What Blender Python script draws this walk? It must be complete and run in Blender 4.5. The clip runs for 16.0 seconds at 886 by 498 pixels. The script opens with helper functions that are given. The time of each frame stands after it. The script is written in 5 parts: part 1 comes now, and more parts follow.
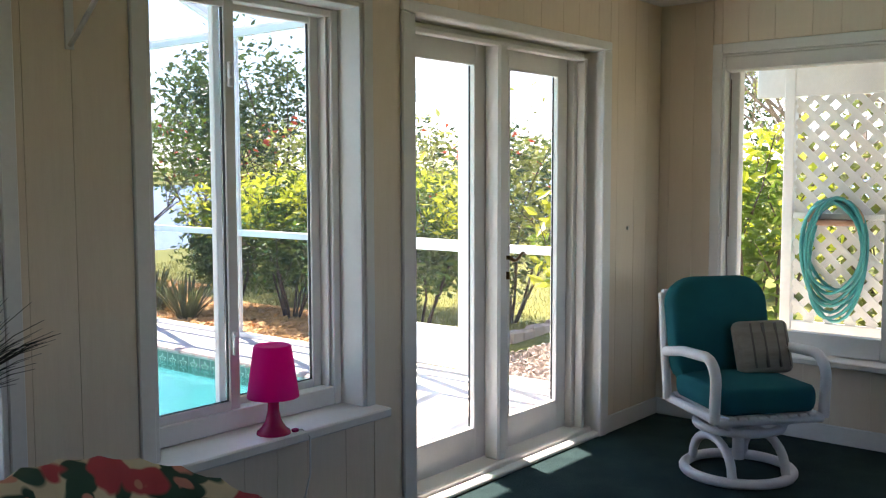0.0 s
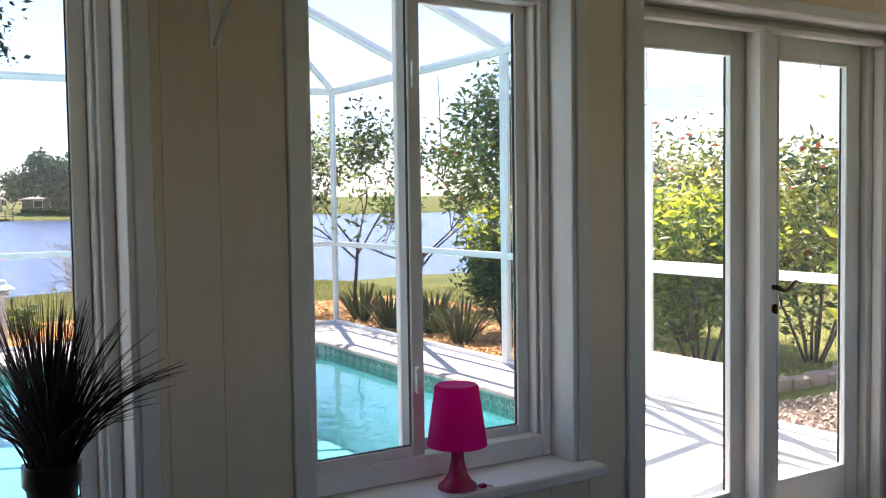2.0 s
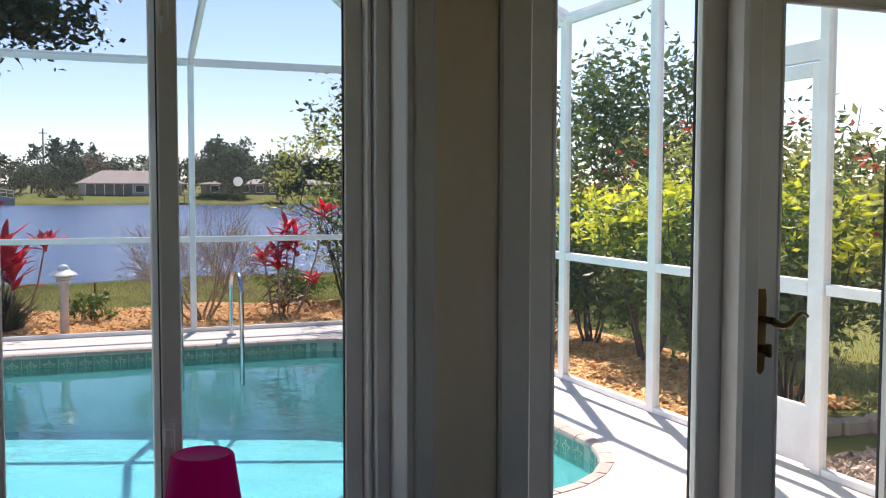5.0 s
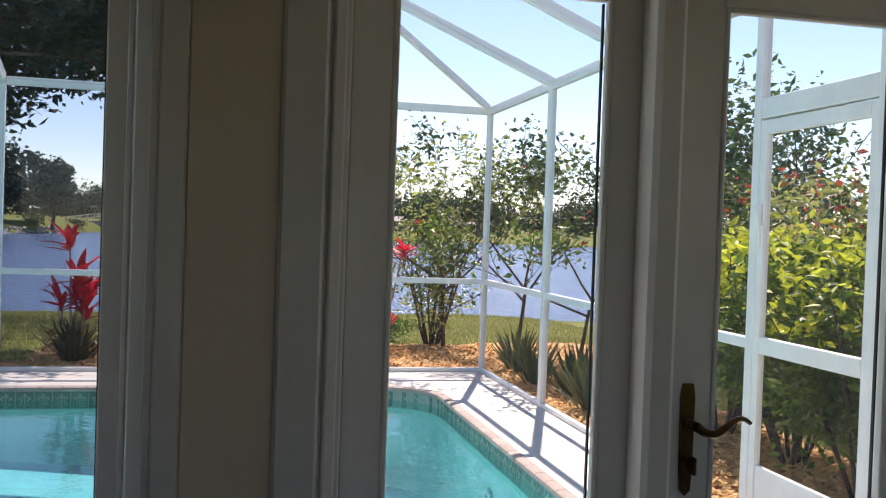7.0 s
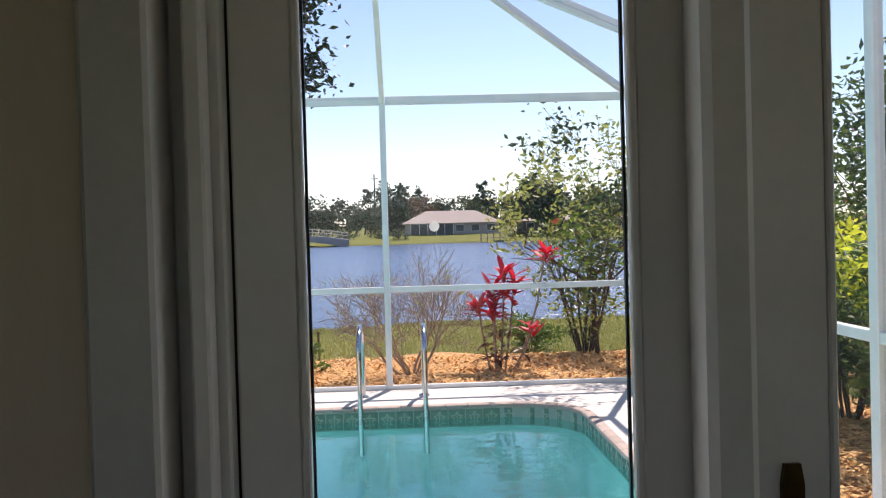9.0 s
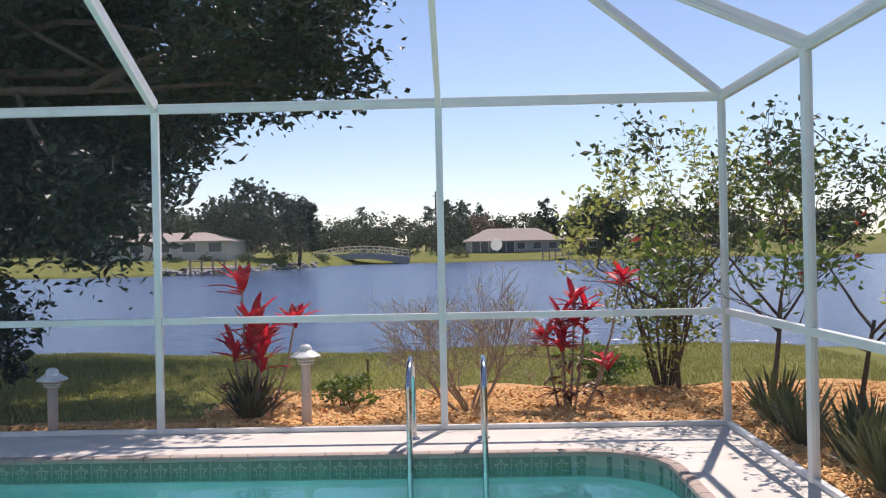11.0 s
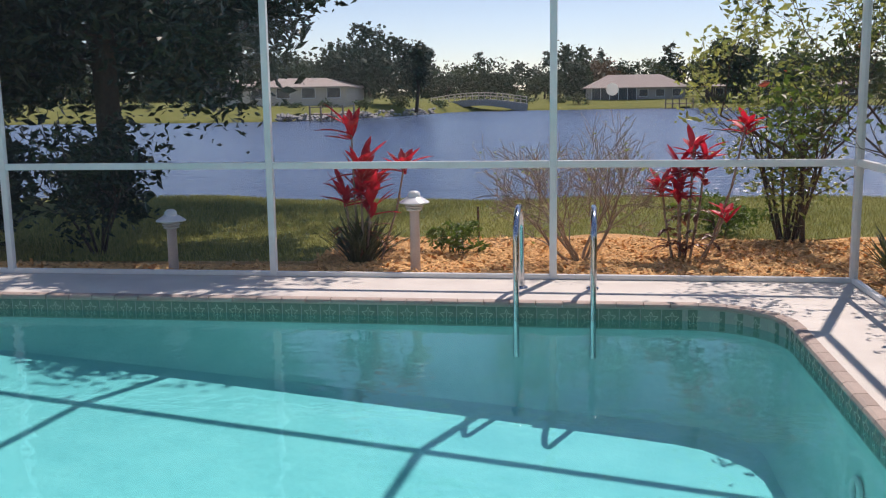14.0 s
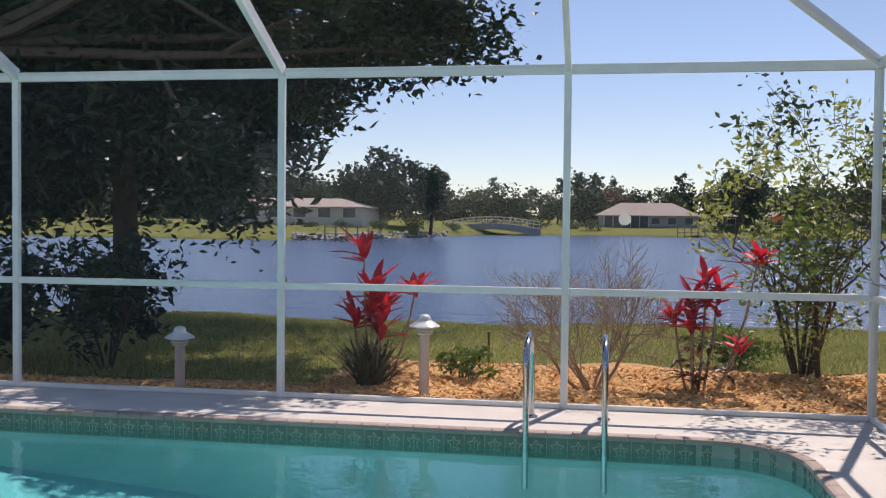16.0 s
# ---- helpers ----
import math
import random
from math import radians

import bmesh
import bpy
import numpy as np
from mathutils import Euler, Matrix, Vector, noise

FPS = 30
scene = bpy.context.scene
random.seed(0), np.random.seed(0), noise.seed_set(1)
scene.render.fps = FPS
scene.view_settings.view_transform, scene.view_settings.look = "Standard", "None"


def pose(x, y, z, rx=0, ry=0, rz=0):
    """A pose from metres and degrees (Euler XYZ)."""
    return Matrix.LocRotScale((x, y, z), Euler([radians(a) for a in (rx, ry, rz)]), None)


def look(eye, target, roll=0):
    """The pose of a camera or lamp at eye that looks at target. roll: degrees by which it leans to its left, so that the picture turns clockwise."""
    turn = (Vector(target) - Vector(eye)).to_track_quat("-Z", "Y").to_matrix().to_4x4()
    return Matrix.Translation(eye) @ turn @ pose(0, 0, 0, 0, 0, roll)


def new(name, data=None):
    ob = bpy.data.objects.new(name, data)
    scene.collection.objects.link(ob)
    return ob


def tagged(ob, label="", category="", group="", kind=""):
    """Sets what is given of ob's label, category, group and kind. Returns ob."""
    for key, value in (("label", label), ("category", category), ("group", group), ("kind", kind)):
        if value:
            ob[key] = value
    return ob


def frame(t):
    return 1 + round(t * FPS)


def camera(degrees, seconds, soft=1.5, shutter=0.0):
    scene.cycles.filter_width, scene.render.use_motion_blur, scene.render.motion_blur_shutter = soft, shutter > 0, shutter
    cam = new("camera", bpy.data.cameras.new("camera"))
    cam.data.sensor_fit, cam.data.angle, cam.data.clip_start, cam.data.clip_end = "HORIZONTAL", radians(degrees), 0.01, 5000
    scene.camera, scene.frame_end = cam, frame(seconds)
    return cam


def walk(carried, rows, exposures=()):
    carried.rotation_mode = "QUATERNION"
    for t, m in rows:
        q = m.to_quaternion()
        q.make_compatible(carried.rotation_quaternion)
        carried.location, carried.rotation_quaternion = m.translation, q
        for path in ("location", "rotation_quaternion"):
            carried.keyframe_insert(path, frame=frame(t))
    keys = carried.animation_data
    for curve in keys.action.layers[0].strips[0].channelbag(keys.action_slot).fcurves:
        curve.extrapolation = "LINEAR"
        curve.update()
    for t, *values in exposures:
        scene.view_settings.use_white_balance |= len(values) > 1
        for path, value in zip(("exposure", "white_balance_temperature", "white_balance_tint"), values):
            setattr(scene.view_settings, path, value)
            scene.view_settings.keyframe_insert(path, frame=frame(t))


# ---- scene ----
cam = camera(50.1, 16.0, soft=1.15)
PATH = [
    (0, (-2.954, -2.829, 1.465), (-1.416, -1.561, 1.307), -0.1),
    (0.5, (-2.764, -2.711, 1.441), (-1.316, -1.341, 1.278), -1.5),
    (1, (-2.576, -2.676, 1.448), (-1.14, -1.287, 1.365), -1.8),
    (1.5, (-2.456, -2.651, 1.426), (-1.174, -1.118, 1.344), -1.0),
    (2, (-2.296, -2.67, 1.418), (-1.251, -0.968, 1.318), -0.8),
    (2.5, (-2.144, -2.654, 1.417), (-1.2, -0.895, 1.299), -2.3),
    (3, (-1.899, -2.528, 1.419), (-0.913, -0.792, 1.29), -1.6),
    (3.5, (-1.669, -2.472, 1.403), (-0.673, -0.743, 1.254), -2.8),
    (4, (-1.409, -2.469, 1.428), (-0.587, -0.654, 1.261), -0.3),
    (4.5, (-1.224, -2.41, 1.413), (-0.464, -0.567, 1.254), -1.1),
    (4.7, (-1.14, -2.359, 1.416), (-0.369, -0.519, 1.281), -0.3),
    (6.8, (-0.202, -2.05, 1.457), (0.163, -0.084, 1.39), 0.2),
    (7, (-0.124, -2.001, 1.465), (0.322, -0.051, 1.425), 2.0),
    (7.5, (0.048, -1.905, 1.454), (0.559, 0.028, 1.417), -0.9),
    (8, (0.232, -1.789, 1.475), (0.531, 0.187, 1.393), 0.3),
    (8.5, (0.331, -1.619, 1.464), (0.442, 0.376, 1.371), 0.1),
    (8.7, (0.352, -1.503, 1.455), (0.461, 0.492, 1.373), 0.0),
    (9, (0.36, -1.371, 1.486), (0.442, 0.626, 1.447), -1.6),
    (9.2, (0.37, -1.283, 1.495), (0.432, 0.715, 1.470), -1.1),
    (11.3, (0.394, -0.189, 1.498), (0.334, 1.81, 1.499), -1.0),
    (11.5, (0.409, -0.155, 1.502), (0.337, 1.843, 1.457), -0.7),
    (12, (0.437, -0.149, 1.503), (0.32, 1.845, 1.402), 0.3),
    (12.5, (0.444, -0.14, 1.497), (0.267, 1.845, 1.332), -0.1),
    (13, (0.441, -0.126, 1.485), (0.204, 1.85, 1.291), -0.5),
    (13.5, (0.431, -0.091, 1.478), (0.158, 1.873, 1.213), -0.6),
    (14, (0.436, -0.098, 1.478), (0.143, 1.855, 1.164), -0.9),
    (14.5, (0.442, -0.08, 1.477), (0.141, 1.87, 1.152), -1.0),
    (15, (0.448, -0.088, 1.478), (0.137, 1.862, 1.161), -0.6),
    (15.5, (0.453, -0.101, 1.479), (0.135, 1.858, 1.229), 0.0),
    (16, (0.435, -0.056, 1.498), (0.115, 1.917, 1.439), 0.6),
]
walk(cam, [(t, look(eye, target, roll)) for t, eye, target, roll in PATH],
     [(t, e, 6900, 25) for t, e in ((0, 2.42), (1.0, 2.38), (2.0, 2.05), (3.0, 1.48), (4.5, 1.2), (7.0, 0.85), (9.0, 0.68), (11.5, 0.22), (13.0, 0.08), (16.0, 0.06))])

# ---- world, sun, exposure ----
SUN_EL, SUN_AZ = radians(57), radians(20)     # azimuth to the right of the lake's heading
world = bpy.data.worlds.new("world")
scene.world = world
world.use_nodes = True
wn = world.node_tree
sky = wn.nodes.new("ShaderNodeTexSky")
sky.sky_type, sky.sun_disc = "NISHITA", False
sky.sun_elevation, sky.sun_rotation = SUN_EL, SUN_AZ
sky.air_density, sky.dust_density, sky.ozone_density = 0.9, 0.1, 3.0
wn.links.new(sky.outputs[0], wn.nodes["Background"].inputs[0])
wn.nodes["Background"].inputs[1].default_value = 0.12
sun = new("sun", bpy.data.lights.new("sun", "SUN"))
sun.data.energy, sun.data.angle, sun.data.color = 4.2, radians(0.55), (1.0, 0.95, 0.86)
sd = Vector((math.sin(SUN_AZ) * math.cos(SUN_EL), math.cos(SUN_AZ) * math.cos(SUN_EL), math.sin(SUN_EL)))
sun.matrix_world = Matrix.Translation(sd * 30) @ sd.to_track_quat("Z", "Y").to_matrix().to_4x4()
R = random.Random(7)
N = np.random.default_rng(5)


# ---- materials ----
def mat(name, c1, c2=None, rough=0.6, metal=0.0, scale=8.0, bump=0.0, bscale=None, stretch=(1, 1, 1), vary=0.0,
        spec=0.5, trans=0.0, detail=6.0, fine=0.0):
    """A principled material: two colours mixed by noise at two scales, bump, and a shift of value from piece to piece."""
    m = bpy.data.materials.new(name)
    m.use_nodes = True
    t = m.node_tree
    b = t.nodes["Principled BSDF"]
    b.inputs["Roughness"].default_value, b.inputs["Metallic"].default_value = rough, metal
    b.inputs["Specular IOR Level"].default_value = spec
    c2 = c2 or tuple(0.86 * v for v in c1)
    tc, mp = t.nodes.new("ShaderNodeTexCoord"), t.nodes.new("ShaderNodeMapping")
    mp.inputs["Scale"].default_value = stretch
    t.links.new(tc.outputs["Object"], mp.inputs["Vector"])
    n1, n2 = t.nodes.new("ShaderNodeTexNoise"), t.nodes.new("ShaderNodeTexNoise")
    n1.inputs["Scale"].default_value, n1.inputs["Detail"].default_value = scale, detail
    n2.inputs["Scale"].default_value, n2.inputs["Detail"].default_value = (bscale or scale * 9), 4
    for n in (n1, n2):
        t.links.new(mp.outputs[0], n.inputs["Vector"])
    add = t.nodes.new("ShaderNodeMath")
    add.operation = "MULTIPLY_ADD"
    add.inputs[1].default_value = 0.35 + fine
    t.links.new(n2.outputs["Fac"], add.inputs[0])
    t.links.new(n1.outputs["Fac"], add.inputs[2])
    ramp = t.nodes.new("ShaderNodeValToRGB")
    ramp.color_ramp.elements[0].position, ramp.color_ramp.elements[1].position = 0.42 + fine / 2, 0.92 + fine / 2
    ramp.color_ramp.elements[0].color, ramp.color_ramp.elements[1].color = (*c1, 1), (*c2, 1)
    t.links.new(add.outputs[0], ramp.inputs[0])
    out = ramp.outputs[0]
    if vary:
        oi, hs, mr = t.nodes.new("ShaderNodeObjectInfo"), t.nodes.new("ShaderNodeHueSaturation"), t.nodes.new("ShaderNodeMapRange")
        geo, ad = t.nodes.new("ShaderNodeNewGeometry"), t.nodes.new("ShaderNodeMath")
        ad.operation = "ADD"
        t.links.new(oi.outputs["Random"], ad.inputs[0])
        t.links.new(geo.outputs["Random Per Island"], ad.inputs[1])
        mr.inputs["From Max"].default_value = 2.0
        mr.inputs["To Min"].default_value, mr.inputs["To Max"].default_value = 1 - vary, 1 + vary
        t.links.new(ad.outputs[0], mr.inputs[0])
        t.links.new(mr.outputs[0], hs.inputs["Value"])
        t.links.new(out, hs.inputs["Color"])
        out = hs.outputs[0]
    t.links.new(out, b.inputs["Base Color"])
    if bump:
        bp = t.nodes.new("ShaderNodeBump")
        bp.inputs["Strength"].default_value, bp.inputs["Distance"].default_value = bump, 0.01
        t.links.new(n2.outputs["Fac"], bp.inputs["Height"])
        t.links.new(bp.outputs[0], b.inputs["Normal"])
    if trans:
        tr, mx = t.nodes.new("ShaderNodeBsdfTranslucent"), t.nodes.new("ShaderNodeMixShader")
        t.links.new(out, tr.inputs["Color"])
        mx.inputs[0].default_value = trans
        t.links.new(b.outputs[0], mx.inputs[1])
        t.links.new(tr.outputs[0], mx.inputs[2])
        t.links.new(mx.outputs[0], t.nodes["Material Output"].inputs[0])
    return m


def clear(name, tint, ior, rough=0.0, bump=0.0, bscale=6.0, haze=None, amount=0.0):
    """A thin clear sheet: straight-through light in a tint, and mirror gloss by Fresnel; haze: a share of woven, scattering thread."""
    m = bpy.data.materials.new(name)
    m.use_nodes = True
    t = m.node_tree
    t.nodes.remove(t.nodes["Principled BSDF"])
    tr, gl, fr, mx = (t.nodes.new("ShaderNodeBsdf" + "Transparent"), t.nodes.new("ShaderNodeBsdfGlossy"),
                      t.nodes.new("ShaderNodeFresnel"), t.nodes.new("ShaderNodeMixShader"))
    tr.inputs[0].default_value = (*tint, 1)
    gl.inputs["Roughness"].default_value = rough
    fr.inputs["IOR"].default_value = ior
    t.links.new(fr.outputs[0], mx.inputs[0])
    t.links.new(tr.outputs[0], mx.inputs[1])
    t.links.new(gl.outputs[0], mx.inputs[2])
    out = mx.outputs[0]
    if bump:
        nz, bp = t.nodes.new("ShaderNodeTexNoise"), t.nodes.new("ShaderNodeBump")
        tc = t.nodes.new("ShaderNodeTexCoord")
        nz.inputs["Scale"].default_value, nz.inputs["Detail"].default_value = bscale, 2
        bp.inputs["Strength"].default_value, bp.inputs["Distance"].default_value = bump, 0.02
        t.links.new(tc.outputs["Object"], nz.inputs["Vector"])
        t.links.new(nz.outputs["Fac"], bp.inputs["Height"])
        t.links.new(bp.outputs[0], gl.inputs["Normal"])
        t.links.new(bp.outputs[0], fr.inputs["Normal"])
    if haze:
        df, m2 = t.nodes.new("ShaderNodeBsdfDiffuse"), t.nodes.new("ShaderNodeMixShader")
        df.inputs[0].default_value = (*haze, 1)
        m2.inputs[0].default_value = amount
        t.links.new(out, m2.inputs[1])
        t.links.new(df.outputs[0], m2.inputs[2])
        out = m2.outputs[0]
    t.links.new(out, t.nodes["Material Output"].inputs[0])
    return m


M_PANEL = mat("cream_panel", (0.80, 0.69, 0.55), (0.73, 0.61, 0.47), 0.55, scale=1.6, bump=0.12, bscale=40, stretch=(1, 1, 0.15), vary=0.05)
M_TRIM = mat("white_trim", (0.80, 0.79, 0.76), (0.70, 0.69, 0.66), 0.4, scale=3, bump=0.05, bscale=50)
M_FRAME = mat("white_frame", (0.82, 0.81, 0.79), (0.74, 0.73, 0.70), 0.35, scale=5, bump=0.03)
M_BLACK = mat("black_gasket", (0.012, 0.012, 0.012), rough=0.6)
M_CARPET = mat("green_carpet", (0.030, 0.062, 0.060), (0.018, 0.040, 0.040), 0.95, scale=5, bump=0.8, bscale=260, spec=0.1, fine=0.3)
M_CEIL = mat("ceiling_paint", (0.78, 0.75, 0.68), rough=0.8, scale=2, bump=0.2, bscale=60)
M_TINTED = clear("tinted_glass", (0.57, 0.60, 0.625), 1.35)
M_GLASS = clear("window_glass", (0.97, 0.985, 0.98), 1.35)
M_SCREEN = clear("insect_screen", (0.95, 0.95, 0.96), 1.02, 0.4, haze=(0.55, 0.58, 0.62), amount=0.035)
M_ALU = mat("white_aluminium", (0.83, 0.84, 0.83), (0.70, 0.71, 0.70), 0.35, scale=4, bump=0.04)
M_TEAL = mat("teal_cloth", (0.006, 0.120, 0.135), (0.004, 0.090, 0.105), 0.9, scale=6, bump=0.35, bscale=400, spec=0.15)
M_PILLOW = mat("striped_cloth", (0.36, 0.33, 0.27), (0.25, 0.22, 0.18), 0.9, scale=30, bump=0.4, bscale=300, stretch=(0.1, 1, 1), spec=0.1)
M_STRIPE = mat("brown_stripe", (0.17, 0.14, 0.12), rough=0.9, scale=60, bump=0.4)
M_PINK = mat("pink_plastic", (0.85, 0.016, 0.36), (0.80, 0.014, 0.33), 0.4, scale=4, trans=0.75)
M_PINKBASE = mat("pink_gloss", (0.42, 0.006, 0.10), (0.36, 0.005, 0.08), 0.22, scale=4)
M_BRASS = mat("dark_brass", (0.16, 0.10, 0.04), (0.08, 0.05, 0.02), 0.32, metal=1.0, scale=30, bump=0.05)
M_STEEL = mat("polished_steel", (0.62, 0.63, 0.65), (0.5, 0.51, 0.53), 0.12, metal=1.0, scale=20)
M_DECK = mat("white_deck", (0.70, 0.66, 0.60), (0.58, 0.54, 0.49), 0.8, scale=2.5, bump=0.35, bscale=70)
M_COPING = mat("coping_brick", (0.46, 0.37, 0.32), (0.36, 0.28, 0.24), 0.8, scale=18, bump=0.4, vary=0.22)
M_TILE = mat("green_tile", (0.16, 0.24, 0.19), (0.10, 0.16, 0.125), 0.25, scale=14, bump=0.1, vary=0.25)
M_LEAFLINE = mat("tile_leaf", (0.50, 0.54, 0.44), (0.42, 0.46, 0.37), 0.35, scale=30)
M_GROUT = mat("grout", (0.36, 0.38, 0.34), rough=0.9, scale=20)
# pool plaster; the pale and deep mottle stands in for ripple light
M_PLASTER_RIPPLE = mat("pool_plaster_ripple", (0.66, 0.80, 0.76), (0.48, 0.68, 0.66), 0.8, scale=2.2, bump=0.5, bscale=16, fine=0.25)
M_POOL = clear("pool_water", (0.46, 0.87, 0.915), 1.33, 0.005, bump=0.24, bscale=5.0)
M_MULCH = mat("mulch", (0.70, 0.42, 0.17), (0.42, 0.21, 0.07), 0.95, scale=9, bump=1.0, bscale=45, fine=0.4)
M_CHIP = mat("mulch_chip", (0.80, 0.52, 0.23), (0.60, 0.32, 0.11), 0.9, scale=30, vary=0.5)
M_DISC = mat("white_disc", (0.85, 0.85, 0.83), rough=0.6, trans=0.7)
M_PEBBLE = mat("tan_stone", (0.52, 0.42, 0.34), (0.36, 0.28, 0.22), 0.8, scale=20, vary=0.4)
M_GRASS = mat("lawn_blade", (0.40, 0.37, 0.12), (0.29, 0.30, 0.09), 0.7, scale=2, vary=0.45, trans=0.3)
M_BARK = mat("bark", (0.13, 0.095, 0.07), (0.06, 0.045, 0.035), 0.95, scale=12, bump=0.9, bscale=40, stretch=(1, 1, 0.25))
M_TWIG = mat("pale_twig", (0.42, 0.33, 0.25), (0.28, 0.20, 0.15), 0.9, scale=14, bump=0.4)


def leafmat(name, c1, c2, trans=0.35, vary=0.5, rough=0.45):
    return mat(name, c1, c2, rough, scale=1.2, vary=vary, trans=trans)


L_HEDGE = leafmat("hedge_leaf", (0.155, 0.235, 0.032), (0.075, 0.135, 0.022), 0.42)
L_YELLOW = leafmat("yellow_leaf", (0.66, 0.66, 0.05), (0.46, 0.54, 0.045), 0.5)
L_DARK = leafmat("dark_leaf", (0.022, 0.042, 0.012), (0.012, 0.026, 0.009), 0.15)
L_OAK = leafmat("oak_leaf", (0.10, 0.15, 0.045), (0.06, 0.10, 0.035), 0.35)
L_SPRING = leafmat("spring_leaf", (0.40, 0.42, 0.11), (0.24, 0.29, 0.07), 0.5)
L_RED = leafmat("red_leaf", (0.72, 0.022, 0.045), (0.50, 0.016, 0.04), 0.5, 0.35)
L_RUST = leafmat("rust_leaf", (0.22, 0.075, 0.03), (0.13, 0.05, 0.025), 0.3, 0.4)
L_ORANGE = leafmat("orange_flower", (0.60, 0.12, 0.05), (0.45, 0.07, 0.04), 0.3, 0.3)
L_SPIKE = leafmat("sword_leaf", (0.10, 0.12, 0.04), (0.06, 0.08, 0.03), 0.25, 0.4)
L_FAR = leafmat("far_leaf", (0.060, 0.090, 0.045), (0.040, 0.060, 0.035), 0.2, 0.4, 0.7)
L_FAR2 = leafmat("far_leaf_light", (0.11, 0.14, 0.06), (0.07, 0.10, 0.045), 0.2, 0.4, 0.7)
L_BLACK = mat("black_grass", (0.012, 0.013, 0.012), (0.006, 0.007, 0.006), 0.6, scale=4, vary=0.3)


# ---- mesh helpers ----
class Geo:
    """Gathers vertices and faces; each solid is one island."""

    def __init__(self):
        self.v, self.f, self.m = [], [], []

    def add(self, vs, fs, slot=0):
        k = len(self.v)
        self.v += [tuple(p) for p in vs]
        self.f += [tuple(i + k for i in f) for f in fs]
        self.m += [slot] * len(fs)
        return self

    def box(self, lo, hi, c=0.0, slot=0):
        """A box with its edges chamfered by c."""
        ext = [hi[i] - lo[i] for i in range(3)]
        c = min(c, min(ext) * 0.3)
        if c <= 0:
            vs = [(x, y, z) for z in (lo[2], hi[2]) for y in (lo[1], hi[1]) for x in (lo[0], hi[0])]
            return self.add(vs, [(0, 2, 3, 1), (4, 5, 7, 6), (0, 1, 5, 4), (2, 6, 7, 3), (0, 4, 6, 2), (1, 3, 7, 5)], slot)
        bm = bmesh.new()
        ctr = [(lo[i] + hi[i]) / 2 for i in range(3)]
        bmesh.ops.create_cube(bm, size=1, matrix=Matrix.Translation(ctr) @ Matrix.Diagonal((*ext, 1)))
        bmesh.ops.bevel(bm, geom=bm.edges[:], offset=c, segments=1, affect="EDGES", profile=0.5)
        bm.verts.index_update()
        self.add([v.co for v in bm.verts], [[v.index for v in f.verts] for f in bm.faces], slot)
        bm.free()
        return self

    def tube(self, pts, r, sides=8, slot=0, closed=False, cap=True):
        """A round tube along pts; r is one radius or one for each point."""
        pts = [Vector(p) for p in pts]
        n = len(pts)
        rs = list(r) if hasattr(r, "__len__") else [r] * n
        vs, fs, side = [], [], None
        for i, p in enumerate(pts):
            a = pts[(i - 1) % n] if closed or i else p
            b = pts[(i + 1) % n] if closed or i < n - 1 else p
            d = (b - a).normalized()
            if side is None:
                side = d.orthogonal().normalized()
            side = side - d * side.dot(d)
            side = side.normalized() if side.length > 1e-6 else d.orthogonal().normalized()
            up = d.cross(side)
            for k in range(sides):
                w = 2 * math.pi * k / sides
                vs.append(p + (side * math.cos(w) + up * math.sin(w)) * rs[i])
        for i in range(n if closed else n - 1):
            j = (i + 1) % n
            for k in range(sides):
                l = (k + 1) % sides
                fs.append((i * sides + k, i * sides + l, j * sides + l, j * sides + k))
        if cap and not closed:
            fs.append(tuple(range(sides))[::-1])
            fs.append(tuple(range((n - 1) * sides, n * sides)))
        return self.add(vs, fs, slot)

    def lathe(self, prof, at=(0, 0, 0), sides=24, slot=0):
        """A turned shape: prof is radius and height, from below to above."""
        vs = [(at[0] + r * math.cos(2 * math.pi * k / sides), at[1] + r * math.sin(2 * math.pi * k / sides), at[2] + z)
              for r, z in prof for k in range(sides)]
        fs = [(i * sides + k, i * sides + (k + 1) % sides, (i + 1) * sides + (k + 1) % sides, (i + 1) * sides + k)
              for i in range(len(prof) - 1) for k in range(sides)]
        return self.add(vs, fs, slot)

    def mesh(self, name, mats, smooth=None):
        me = bpy.data.meshes.new(name)
        me.from_pydata(self.v, [], self.f)
        for m in mats if isinstance(mats, (list, tuple)) else [mats]:
            me.materials.append(m)
        if any(self.m):
            me.polygons.foreach_set("material_index", self.m)
        if smooth is not None:
            me.polygons.foreach_set("use_smooth", [True] * len(me.polygons))
            me.set_sharp_from_angle(angle=radians(smooth))
        me.update()
        return me


INDOORS = Matrix.Identity(4)
OUTDOORS = Matrix.Translation((0.048, 0.082, 0.100)) @ Matrix.Scale(0.958, 4)    # the garden's own grid, set against the house
site = INDOORS


def thing(name, label, category, at=(0, 0, 0), rz=0.0, group="", kind=""):
    ob = new(name)
    ob.empty_display_size = 0.1
    ob.matrix_basis = site @ pose(*at, 0, 0, rz)
    return tagged(ob, label, category, group, kind)


def part(name, geo, material, parent=None, label="", smooth=None, m=None, kind=""):
    """Links geo (or a mesh that is shared) as one mesh object under a thing or a part."""
    me = geo if isinstance(geo, bpy.types.Mesh) else geo.mesh(name, material, smooth)
    ob = new(name, me)
    if parent:
        ob.parent = parent
        if m is not None:
            ob.matrix_basis = m
    else:
        ob.matrix_basis = site @ (m or INDOORS)
    return tagged(ob, label, "", "", kind)


def solid(name, geo, material, label, category, smooth=None, kind="", group="", m=None):
    ob = part(name, geo, material, None, "", smooth, m)
    return tagged(ob, label, category, group, kind)


